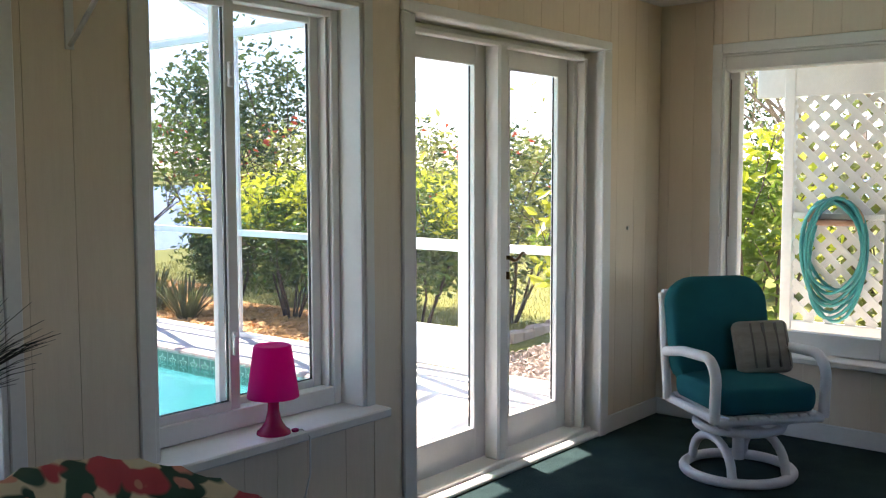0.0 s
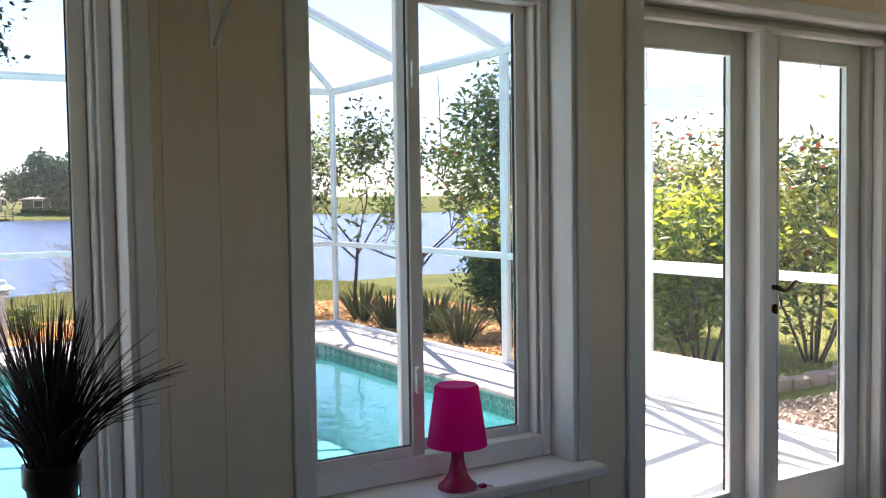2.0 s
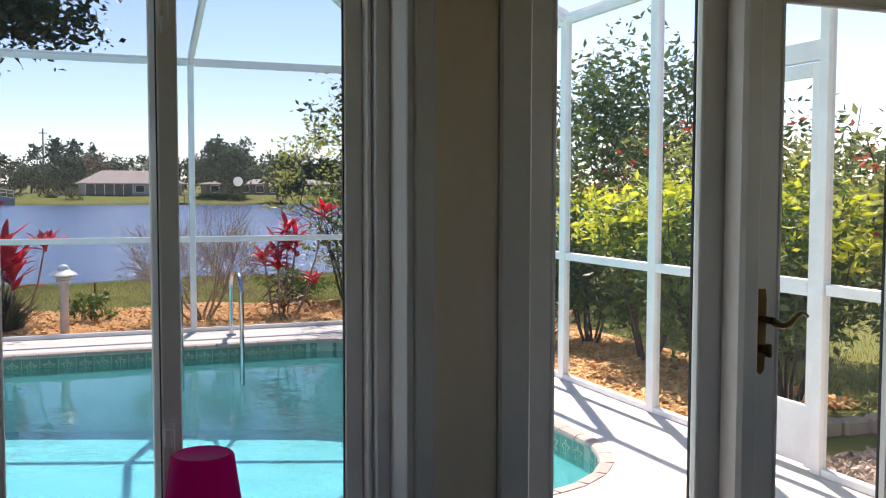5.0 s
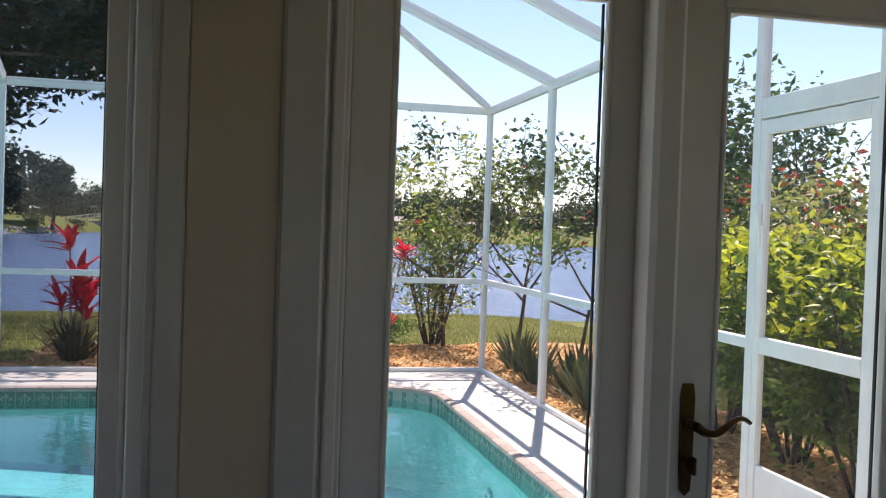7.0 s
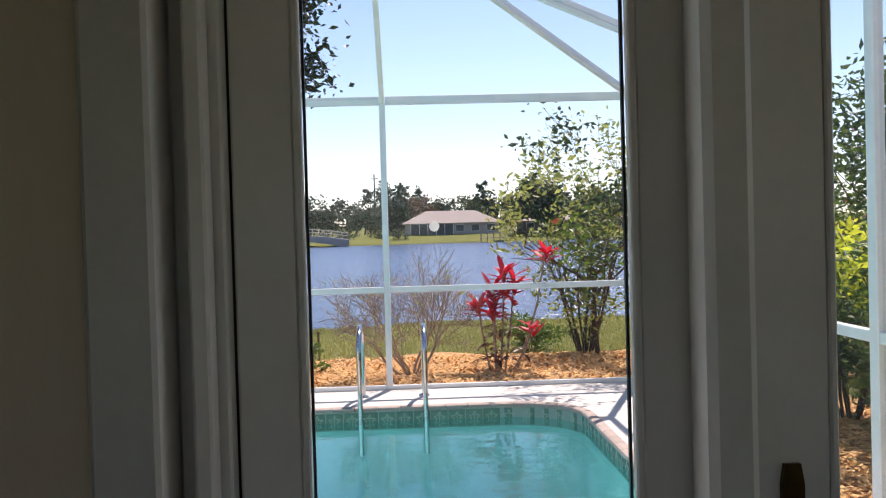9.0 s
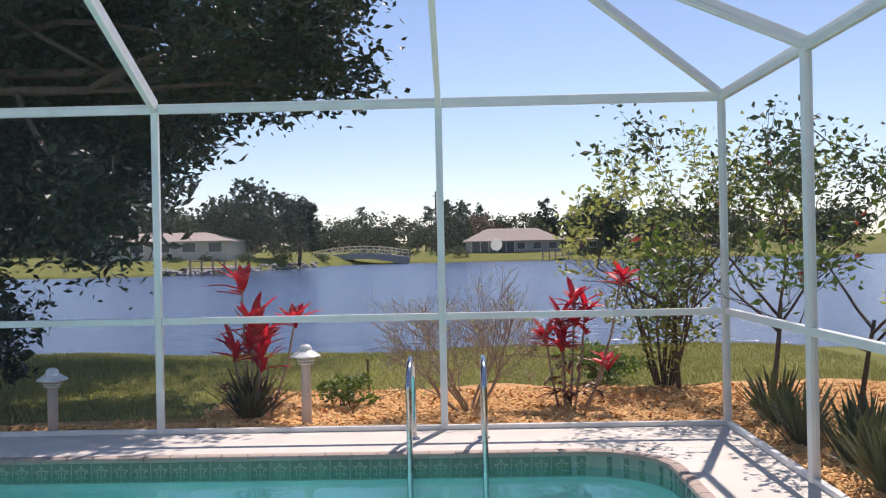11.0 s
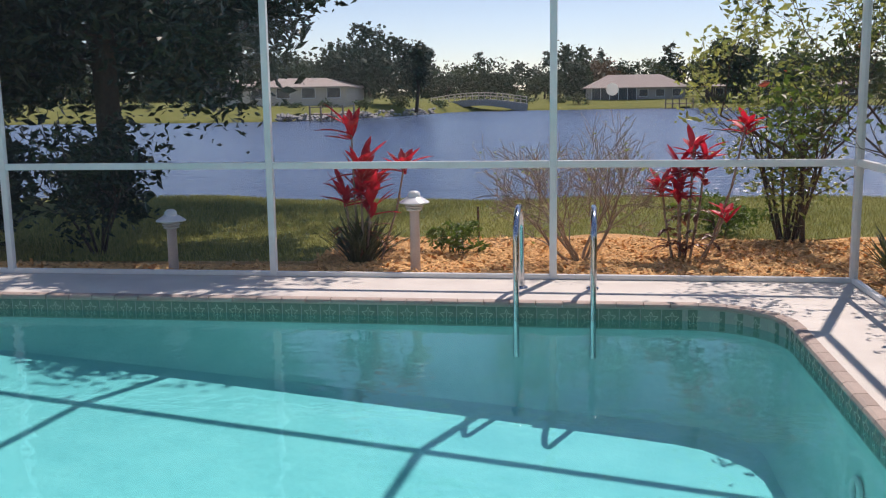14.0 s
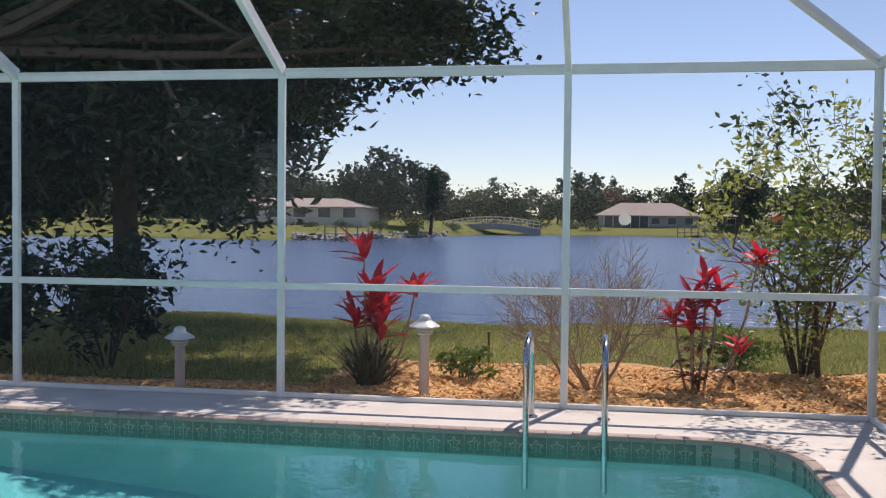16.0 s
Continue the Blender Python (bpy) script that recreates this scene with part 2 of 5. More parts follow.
def leaf_cloud(name, pts, size, material, aspect=0.45, lean=0.6, spread=0.35):
    """Many small folded leaves, one at each point."""
    pts = np.asarray(pts, float)
    n = len(pts)
    d = N.normal(size=(n, 3))
    d[:, 2] = d[:, 2] * lean
    d /= np.linalg.norm(d, axis=1)[:, None] + 1e-9
    s = np.cross(d, N.normal(size=(n, 3)))
    s /= np.linalg.norm(s, axis=1)[:, None] + 1e-9
    u = np.cross(d, s)
    L = (size * (1 + spread * N.normal(size=n)).clip(0.4, 2))[:, None]
    W = L * aspect * 0.5
    v = np.stack([pts, pts + d * L * 0.45 + s * W + u * W * 0.3, pts + d * L, pts + d * L * 0.45 - s * W + u * W * 0.3], 1).reshape(-1, 3)
    i = np.arange(n)[:, None] * 4
    f = np.concatenate([i + [0, 1, 2], i + [0, 2, 3]], 1).reshape(-1, 3)
    me = bpy.data.meshes.new(name)
    me.from_pydata(v.tolist(), [], f.tolist())
    me.materials.append(material)
    return me


def blob(n, c, r, hollow=0.55, clumps=0, flat=1.0):
    """n points in an uneven cloud of clumps about c."""
    c, r = np.array(c, float), np.array(r, float)
    if clumps:
        q = N.normal(size=(clumps, 3))
        q /= np.linalg.norm(q, axis=1)[:, None]
        q *= (hollow + (1 - hollow) * N.random((clumps, 1)))
        k = N.integers(0, clumps, n)
        sz = (0.16 + 0.16 * N.random(clumps))[k][:, None]
        p = N.normal(size=(n, 3))
        p /= np.linalg.norm(p, axis=1)[:, None]
        p *= N.random((n, 1)) ** 0.45
        return c + (q[k] + p * sz * 1.5) * r
    p = N.normal(size=(n, 3))
    p /= np.linalg.norm(p, axis=1)[:, None]
    return c + p * (hollow + (1 - hollow) * N.random((n, 1))) * r


def branch(geo, p, d, length, r, depth, tips, rng, wob=0.35, kids=3, shrink=0.68, up=0.15, sides=6):
    """A limb that bends, tapers and forks."""
    pts, rs, q, dd = [Vector(p)], [r], Vector(p), Vector(d).normalized()
    for k in range(4):
        dd = (dd + Vector((rng.uniform(-1, 1), rng.uniform(-1, 1), rng.uniform(-1, 1) + up)) * wob * 0.4).normalized()
        q = q + dd * length / 4
        pts.append(q.copy())
        rs.append(max(0.0028, r * (1 - 0.45 * (k + 1) / 4)))
    geo.tube(pts, rs, max(3, sides), cap=False)
    if depth <= 0:
        tips += [tuple(x) for x in pts[1:]]
        return
    for k in range(kids):
        a = pts[rng.choice((2, 3, 4, 4))]
        nd = dd + Vector((rng.uniform(-1, 1), rng.uniform(-1, 1), rng.uniform(-0.7, 1) + up))*0.95
        branch(geo, a, nd, length * shrink * rng.uniform(0.75, 1.2), rs[-1] * 0.8, depth - 1, tips, rng, wob, kids, shrink, up, sides - 1)


def around(tips, n, s):
    t = np.array(tips)
    return t[N.integers(0, len(t), n)] + N.normal(size=(n, 3)) * s


# ---- plan ----
WALL = -0.185           # inner face of the lakeside wall
OUT = 0.06              # its outer face
EAST = 2.30             # inner face of the east wall
CEIL = 2.45
DECK = -0.14
CX, CY = 2.64, 8.02     # corner of the pool cage
EAVE, RAIL = 2.76, 0.865
WATER = -0.27
LAKE = -0.62
D = [0.120, 0.208, 0.698, 0.828, 0.833, 0.972, 1.436, 1.525]    # door leaves and glass along x
W1, W2 = (-1.225, -0.25), (-3.10, -1.70)                   # window openings along x
SILL, HEAD = 0.53, 2.13


# ---- lakeside wall of grooved boards, with real openings ----
def wall_blocks(name, axis, face, back, spans):
    """A wall with thickness made of blocks that leave the openings free, and boards on its inner face."""
    g = Geo()
    for a0, a1, z0, z1 in spans:
        if axis == "x":
            g.box((a0, min(face, back), z0), (a1, max(face, back), z1))
        else:
            g.box((min(face, back), a0, z0), (max(face, back), a1, z1))
    return tagged(part(name, g, M_PANEL), "cream painted wall clad in vertical grooved boards", "wall", "", "structure")


NSP = [(-4.6, W2[0], -0.1, CEIL), (W2[0], W2[1], -0.1, SILL - 0.04), (W2[0], W2[1], HEAD, CEIL), (W2[1], W1[0], -0.1, CEIL),
       (W1[0], W1[1], -0.1, SILL - 0.04), (W1[0], W1[1], HEAD, CEIL), (W1[1], 0.03, -0.1, CEIL), (0.03, 1.65, 2.14, CEIL), (1.65, EAST, -0.1, CEIL)]
EY0, EY1 = -2.35, -0.58
ESP = [(-5.2, EY0, -0.1, CEIL), (EY0, EY1, -0.1, 0.46), (EY0, EY1, 2.14, CEIL), (EY1, OUT, -0.1, CEIL)]
wall_n = wall_blocks("wall_north", "x", WALL, OUT, NSP)
wall_e = wall_blocks("wall_east", "y", EAST, EAST + 0.18, ESP)
# rear wall, left open for the added fill window
wall_s = wall_blocks("wall_south", "x", -5.2, -5.38, [(-4.6, -1.6, -0.1, CEIL), (-1.6, 0.6, -0.1, 1.0), (-1.6, 0.6, 1.95, CEIL), (0.6, EAST + 0.18, -0.1, CEIL)])
wall_w = wall_blocks("wall_west", "y", -4.6, -4.78, [(-5.38, OUT, -0.1, CEIL)])
tagged(part("floor", Geo().box((-4.78, -5.38, -0.12), (EAST + 0.18, 0.03, 0.0)), M_CARPET), "dark green short pile carpet", "floor", "", "structure")
tagged(part("ceiling", Geo().box((-4.78, -5.38, CEIL), (EAST + 0.2, OUT, CEIL + 0.1)), M_CEIL), "pale painted flat ceiling", "ceiling", "", "structure")
roof = Geo().box((-9, -5.5, CEIL + 0.12), (EAST + 0.6, 1.25, CEIL + 0.3), 0.02)
tagged(part("house_roof", roof, M_ALU), "white fascia and soffit of the house roof", "roof", "", "structure")

# baseboards
g = Geo()
g.box((-4.6, WALL - 0.016, 0), (-0.02, WALL, 0.10), 0.005)
g.box((1.692, WALL - 0.016, 0), (EAST, WALL, 0.10), 0.005)
g.box((EAST - 0.016, -5.2, 0), (EAST, WALL - 0.017, 0.10), 0.005)
tagged(part("baseboard", g, M_TRIM), "white painted baseboard along the carpet", "baseboard", "", "structure")


# ---- windows ----
def slider(name, x0, x1, split, y):
    """A two-light white slider in the lakeside wall, with deep reveals."""
    w = thing(name, "white sliding window in a deep white reveal", "window", kind="structure")
    g = Geo()
    for a, b in ((x0, x0 + 0.018), (x1 - 0.018, x1)):
        g.box((a, WALL - 0.012, SILL), (b, OUT, HEAD), 0.003)
    g.box((x0 + 0.018, WALL - 0.012, HEAD - 0.018), (x1 - 0.018, OUT, HEAD), 0.003)
    part("reveal", g, M_TRIM, w)
    g = Geo()
    for a, b in ((x0 - 0.055, x0), (x1, x1 + 0.05)):
        g.box((a, WALL - 0.02, SILL), (b, WALL - 0.001, HEAD + 0.06), 0.004)
    g.box((x0, WALL - 0.02, HEAD), (x1, WALL - 0.001, HEAD + 0.06), 0.004)
    part("casing", g, M_TRIM, w)
    part("window_sill", Geo().box((x0 - 0.06, WALL - 0.10, SILL - 0.038), (x1 + 0.06, OUT, SILL), 0.006), M_TRIM, w, "white painted deep window sill")
    f0, f1, z0, z1 = x0 + 0.018, x1 - 0.018, SILL, HEAD - 0.018
    g = Geo()
    g.box((f0, y - 0.03, z0), (f0 + 0.04, y + 0.09, z1), 0.004).box((f1 - 0.038, y - 0.03, z0), (f1, y + 0.09, z1), 0.004)
    g.box((f0 + 0.04, y - 0.028, z0 + 0.002), (f1 - 0.038, y + 0.088, z0 + 0.075), 0.003).box((f0 + 0.04, y - 0.028, z1 - 0.03), (f1 - 0.038, y + 0.088, z1 - 0.002), 0.003)
    g.box((f1 - 0.053, y - 0.012, z0 + 0.075), (f1 - 0.043, y + 0.06, z1 - 0.03), 0.002)
    part("window_frame", g, M_FRAME, w)
    for a, b, yy in ((f0 + 0.03, split + 0.03, y), (split - 0.03, f1 - 0.053, y + 0.045)):
        s = Geo()
        st = 0.032 if yy == y else 0.03
        s.box((a, yy - 0.014, z0 + 0.07), (a + st, yy + 0.014, z1 - 0.025), 0.003).box((b - 0.045, yy - 0.014, z0 + 0.07), (b, yy + 0.014, z1 - 0.025), 0.003)
        s.box((a + st, yy - 0.013, z0 + 0.072), (b - 0.045, yy + 0.013, z0 + 0.106), 0.002).box((a + st, yy - 0.013, z1 - 0.055), (b - 0.045, yy + 0.013, z1 - 0.027), 0.002)
        so = part("sash", s, M_FRAME, w)
        gk = Geo()
        gk.box((a + st - 0.001, yy - 0.005, z0 + 0.104), (b - 0.044, yy + 0.005, z0 + 0.109))
        gk.box((b - 0.048, yy - 0.005, z0 + 0.104), (b - 0.044, yy + 0.005, z1 - 0.053))
        part("gasket", gk, M_BLACK, so)
        p = part("pane", Geo().add([(a + st, yy, z0 + 0.106), (b - 0.045, yy, z0 + 0.106), (b - 0.045, yy, z1 - 0.055), (a + st, yy, z1 - 0.055)], [(0, 1, 2, 3)]), M_TINTED, so)
        p.visible_shadow = False
    for z in (0.85, 1.82):
        l = Geo().box((split - 0.006, y - 0.030, z - 0.045), (split + 0.012, y - 0.014, z + 0.045), 0.004)
        l.box((split - 0.012, y - 0.042, z - 0.012), (split + 0.004, y - 0.026, z + 0.030), 0.003)
        part("latch", l, M_ALU, w, "small white cam latch")
    return w


slider("window_1", W1[0], W1[1], -0.800, -0.045)
slider("window_2", W2[0], W2[1], -2.49, -0.045)


# window added in the unseen rear wall to brighten the room
fill_win = thing("fill_window", "white framed window added in the unseen rear wall for fill light", "window", kind="structure")
for k in range(3):
    xx = -1.6 + 2.2 * k / 2
    part("mullion", Geo().box((max(-1.6, xx - 0.03), -5.33, 1.0), (min(0.6, xx + 0.03), -5.25, 1.95), 0.004), M_FRAME, fill_win)
for k in range(2):
    xa, xb = -1.57 + 2.2 * k / 2, -1.63 + 2.2 * (k + 1) / 2
    pn = part("pane", Geo().add([(xb, -5.29, 1.0), (xa, -5.29, 1.0), (xa, -5.29, 1.95), (xb, -5.29, 1.95)], [(0, 1, 2, 3)]), M_GLASS, fill_win)
    pn.visible_shadow = False


# ---- french doors ----
def french_doors():
    f = thing("door_frame", "white timber frame of a pair of glazed doors", "door frame", kind="structure")
    g = Geo()
    g.box((0.045, -0.06, 0.0), (D[0] - 0.004, OUT, 2.09), 0.004).box((D[7] + 0.004, -0.06, 0.0), (1.635, OUT, 2.09), 0.004)
    g.box((0.045, -0.06, 2.095), (1.635, OUT, 2.13), 0.004)
    part("jamb", g, M_TRIM, f)
    g = Geo()
    g.box((0.075, -0.11, 0.0), (0.100, -0.06, 2.09), 0.004).box((1.560, -0.11, 0.0), (1.590, -0.06, 2.09), 0.004)
    g.box((0.100, -0.11, 2.075), (1.560, -0.06, 2.10), 0.004)
    part("stop_bead", g, M_TRIM, f)
    g = Geo()
    g.box((0.03, WALL, 0.0), (0.045, OUT, 2.13), 0.003).box((1.636, WALL, 0.0), (1.65, OUT, 2.13), 0.003).box((0.03, WALL, 2.13), (1.65, OUT, 2.142), 0.003)
    part("lining", g, M_TRIM, f)
    g = Geo()
    g.box((-0.03, WALL - 0.022, 0.0), (0.055, WALL - 0.001, 2.13), 0.006).box((1.605, WALL - 0.022, 0.0), (1.69, WALL - 0.001, 2.13), 0.006)
    g.box((-0.03, WALL - 0.022, 2.13), (1.69, WALL - 0.001, 2.18), 0.006)
    part("casing", g, M_TRIM, f)
    g = Geo().box((0.045, -0.13, 0.0), (1.636, OUT + 0.02, 0.045), 0.008).box((0.045, WALL - 0.01, 0.0), (1.636, -0.135, 0.022), 0.006)
    part("threshold", g, M_TRIM, f, "worn white painted threshold")
    for nm, a, ga, gb, b in (("door_1", D[0], D[1], D[2], D[3]), ("door_2", D[4], D[5], D[6], D[7])):
        d = thing(nm, "closed white french door leaf with one tall pane", "door", kind="structure")
        z0, z1, g0, g1 = 0.052, 2.09, 0.205, 1.995
        g = Geo()
        g.box((a, -0.022, z0), (ga, 0.024, z1), 0.003).box((gb, -0.022, z0), (b, 0.024, z1), 0.003)
        part("stile", g, M_FRAME, d)
        part("rail", Geo().box((ga, -0.022, z0), (gb, 0.024, g0), 0.002).box((ga, -0.022, g1), (gb, 0.024, z1), 0.002), M_FRAME, d)
        g = Geo()
        w = 0.012
        g.box((ga, -0.026, g0), (ga + w, -0.004, g1), 0.003).box((gb - w, -0.026, g0), (gb, -0.004, g1), 0.003)
        g.box((ga + w, -0.026, g0), (gb - w, -0.004, g0 + w), 0.003).box((ga + w, -0.026, g1 - w), (gb - w, -0.004, g1), 0.003)
        part("glazing_bead", g, M_FRAME, d)
        p = part("pane", Geo().add([(ga, 0.012, g0), (gb, 0.012, g0), (gb, 0.012, g1), (ga, 0.012, g1)], [(0, 1, 2, 3)]), M_GLASS, d)
        p.visible_shadow = False
        k = Geo().box((ga + w, 0.0, g0 + w), (ga + w + 0.004, 0.009, g1 - w)).box((gb - w - 0.004, 0.0, g0 + w), (gb - w, 0.009, g1 - w))
        part("gasket", k, M_BLACK, d)
        edge = a - 0.003 if nm == "door_1" else b + 0.003
        part("seal", Geo().box((edge - 0.003, -0.018, z0), (edge + 0.003, 0.02, z1)).box((a, -0.016, z1 + 0.001), (b, 0.02, z1 + 0.004)), M_BLACK, d)
        if nm == "door_1":
            part("mullion", Geo().box((0.765, -0.118, 0.045), (0.834, -0.0225, 2.094), 0.012), M_FRAME, f, "rounded white post between the leaves")
        else:
            hx, hz = 0.912, 1.045
            h = Geo()
            prof = [(-0.012, 0.115), (0.012, 0.115), (0.017, 0.085), (0.015, -0.09), (0.012, -0.130), (0.0, -0.142), (-0.012, -0.130), (-0.015, -0.09), (-0.017, 0.085)]
            n = len(prof)
            h.add([(hx + u, y, hz - 0.025 + v) for y in (-0.031, -0.022) for u, v in prof],
                  [tuple(range(n))] + [tuple(range(n, 2 * n))[::-1]] + [(i, i + n, (i + 1) % n + n, (i + 1) % n) for i in range(n)])
            hd = part("door_handle", h, M_BRASS, d, "dark brass lever handle with a long plate")
            lv = Geo().tube([(hx, -0.03, hz), (hx, -0.075, hz)], 0.011, 10)
            pts = [(hx + 0.13 * u, -0.078 - 0.012 * math.sin(u * 3.1), hz - 0.016 * math.sin(u * 6.2) + 0.006 * u) for u in [k / 10 for k in range(11)]]
            lv.tube(pts, [0.012 - 0.007 * k / 10 for k in range(11)], 8)
            part("lever", lv, M_BRASS, hd, smooth=50)
            part("thumb_turn", Geo().tube([(hx, -0.031, hz - 0.09), (hx, -0.055, hz - 0.09)], 0.014, 12).box((hx - 0.005, -0.075, hz - 0.11), (hx + 0.005, -0.052, hz - 0.07), 0.003), M_BRASS, hd, smooth=40)


french_doors()


# ---- east window and the porch beyond it ----
def east_window():
    w = thing("window_3", "white sliding window with a rolled shade box", "window", kind="structure")
    z0, z1 = 0.46, 2.14
    g = Geo()
    g.box((EAST - 0.012, EY0, z0), (EAST + 0.18, EY0 + 0.015, z1), 0.003).box((EAST - 0.012, EY1 - 0.015, z0), (EAST + 0.18, EY1, z1), 0.003)
    g.box((EAST - 0.012, EY0, z1 - 0.015), (EAST + 0.18, EY1, z1), 0.003)
    part("reveal", g, M_TRIM, w)
    g = Geo()
    g.box((EAST - 0.02, EY1, z0), (EAST - 0.001, EY1 + 0.06, z1 + 0.06), 0.004).box((EAST - 0.02, EY0 - 0.06, z0), (EAST - 0.001, EY0, z1 + 0.06), 0.004)
    g.box((EAST - 0.02, EY0, z1), (EAST - 0.001, EY1, z1 + 0.06), 0.004)
    part("casing", g, M_TRIM, w)
    part("shade_box", Geo().box((EAST - 0.03, EY0 + 0.02, z1 - 0.10), (EAST + 0.06, EY1 - 0.02, z1 - 0.012), 0.01), M_TRIM, w, "white shade box")
    part("window_sill", Geo().box((EAST - 0.09, EY0 - 0.06, z0 - 0.03), (EAST + 0.17, EY1 + 0.06, z0 + 0.004), 0.006), M_TRIM, w)
    x = EAST + 0.09
    g = Geo()
    for a, b in ((EY0 + 0.015, EY0 + 0.06), (-1.52, -1.455), (EY1 - 0.075, EY1 - 0.015)):
        g.box((x - 0.03, a, z0 + 0.004), (x + 0.04, b, z1 - 0.02), 0.004)
    for a, b in ((EY0 + 0.06, -1.52), (-1.455, EY1 - 0.075)):
        g.box((x - 0.028, a, z0 + 0.006), (x + 0.038, b, z0 + 0.12), 0.003).box((x - 0.028, a, z1 - 0.07), (x + 0.038, b, z1 - 0.022), 0.003)
    part("window_frame", g, M_FRAME, w)
    for a, b in ((EY0 + 0.06, -1.52), (-1.455, EY1 - 0.075)):
        p = part("pane", Geo().add([(x, b, z0 + 0.12), (x, a, z0 + 0.12), (x, a, z1 - 0.07), (x, b, z1 - 0.07)], [(0, 1, 2, 3)]), M_GLASS, w)
        p.visible_shadow = False
    part("cord", Geo().tube([(EAST + 0.02, EY1 - 0.04, 2.0), (EAST + 0.02, EY1 - 0.04, 1.1)], 0.003, 5), M_STRIPE, w)


east_window()

PX = 3.55       # porch lattice plane


def porch():
    part_roof = Geo().box((EAST + 0.2, -4.6, 2.36), (PX + 0.35, -0.25, 2.42), 0.01)
    tagged(part("porch_roof", part_roof, M_ALU), "white boarded porch ceiling", "porch roof", "", "structure")
    tagged(part("porch_slab", Geo().box((EAST + 0.18, -4.6, -0.3), (PX + 0.3, -0.5, -0.06), 0.02), M_DECK), "pale concrete porch slab", "slab", "", "structure")
    p = thing("porch_lattice", "white diagonal lattice screen between porch posts", "lattice")
    for y in (-0.53, -1.65, -2.85):
        part("post", Geo().box((PX - 0.03, y - 0.035, -0.1), (PX + 0.05, y + 0.035, 2.36), 0.004), M_ALU, p)
    part("beam", Geo().box((PX - 0.02, -2.85, 1.98), (PX + 0.06, -0.3, 2.36), 0.004), M_ALU, p)
    part("rail", Geo().box((PX - 0.02, -2.81, 0.38), (PX + 0.03, -0.57, 0.46), 0.004).box((PX - 0.03, -2.81, 1.16), (PX + 0.03, -0.57, 1.20), 0.003), M_ALU, p)
    lo, hi, y0, y1 = 0.46, 1.98, -2.81, -0.57
    for sgn, x in ((1, PX), (-1, PX + 0.012)):
        k = -4.0
        while k < 4.0:
            pts = []
            c0, c1 = y0 - 0.0, y1
            za, zb = sgn * (c0) + k, sgn * (c1) + k
            ya, yb = c0, c1
            if za > zb:
                ya, yb, za, zb = yb, ya, zb, za
            if zb > lo and za < hi:
                if za < lo:
                    ya, za = ya + (lo - za) * (1 if yb > ya else -1), lo
                if zb > hi:
                    yb, zb = yb - (zb - hi) * (1 if yb > ya else -1), hi
                if abs(zb - za) > 0.03:
                    g, w = Geo(), 0.0225
                    d = Vector((0, yb - ya, zb - za)).normalized()
                    s = Vector((0, -d.z, d.y)) * w
                    vs = [Vector((xx, yy, zz)) + q for xx in (x, x + 0.009) for (yy, zz), q in (((ya, za), s), ((ya, za), -s), ((yb, zb), -s), ((yb, zb), s))]
                    g.add(vs, [(0, 1, 2, 3), (7, 6, 5, 4), (0, 4, 5, 1), (1, 5, 6, 2), (2, 6, 7, 3), (3, 7, 4, 0)])
                    part("slat", g, M_ALU, p)
            k += 0.136
    h = thing("garden_hose", "coiled aqua green garden hose on a tan wall hanger", "hose")
    hy, hz, hx = -0.86, 1.26, PX - 0.06
    m = mat("hose_rubber", (0.03, 0.30, 0.29), (0.02, 0.20, 0.22), 0.35, scale=12)
    for k in range(9):
        g = Geo()
        a, b, off = 0.20 + 0.03 * R.uniform(-1, 1), 0.35 + 0.06 * R.uniform(-1, 1), R.uniform(-0.02, 0.02)
        pts = []
        for i in range(28):
            w = 2 * math.pi * i / 28
            r = 1 + 0.05 * math.sin(3 * w + k)
            pts.append((hx - 0.02 + 0.045 * math.sin(w + k * 2), hy + off + a * r * math.sin(w), hz + 0.03 - b + b * r * math.cos(w)))
        part("hose_loop", g.tube(pts, 0.0115, 7, closed=True), m, h, smooth=60)
    g = Geo().tube([(hx, hy + 0.17 * math.cos(w), hz - 0.12 + 0.15 * math.sin(w)) for w in [math.pi * k / 10 for k in range(11)]], 0.014, 8)
    g.box((hx - 0.03, hy - 0.15, hz - 0.14), (hx + 0.05, hy + 0.15, hz - 0.10), 0.006)
    part("hanger", g, mat("tan_plastic", (0.42, 0.25, 0.17), rough=0.5), h, "tan plastic hose hanger", smooth=50)


porch()


# ---- ground, lake ----
site = OUTDOORS


def shore_far(x):
    s = 1 / (1 + math.exp(-max(-40, min(40, (x + 21) / 2.0))))
    return 92 + 58 * s + 1.5 * math.sin(x * 0.21) + max(0, -x - 60) * 0.3


def height(x, y):
    if -8.5 < x < 2.45 and 0.5 < y < 7.85:
        return -3.2
    if -4.5 < x < 3.3 and y < 0.4:
        return -0.4
    sh = 17.6 + 0.35 * math.sin(x * 0.6) + 0.2 * math.sin(x * 1.7)
    if y < sh - 2.5:
        base = -0.2 - 0.006 * max(0, y - 8)
        return base + 0.015 * math.sin(x * 2.1) * math.sin(y * 1.7) if y > 8.2 or x > 3.2 else base
    if y < sh + 2:
        u = (y - sh + 2.5) / 4.5
        return -0.26 - 0.95 * u * u
    f = shore_far(x)
    if y < f - 1:
        return -1.3
    u = min(1.0, (y - f + 1) / 14)
    return -1.3 + 0.75 * min(1, (y - f + 1) / 1.4) + 1.35 * u + 0.008 * max(0, y - f - 14)


def axis(parts):
    o = []
    for a, b, n in parts:
        o += [a + (b - a) * k / n for k in range(n)]
    return o + [parts[-1][1]]


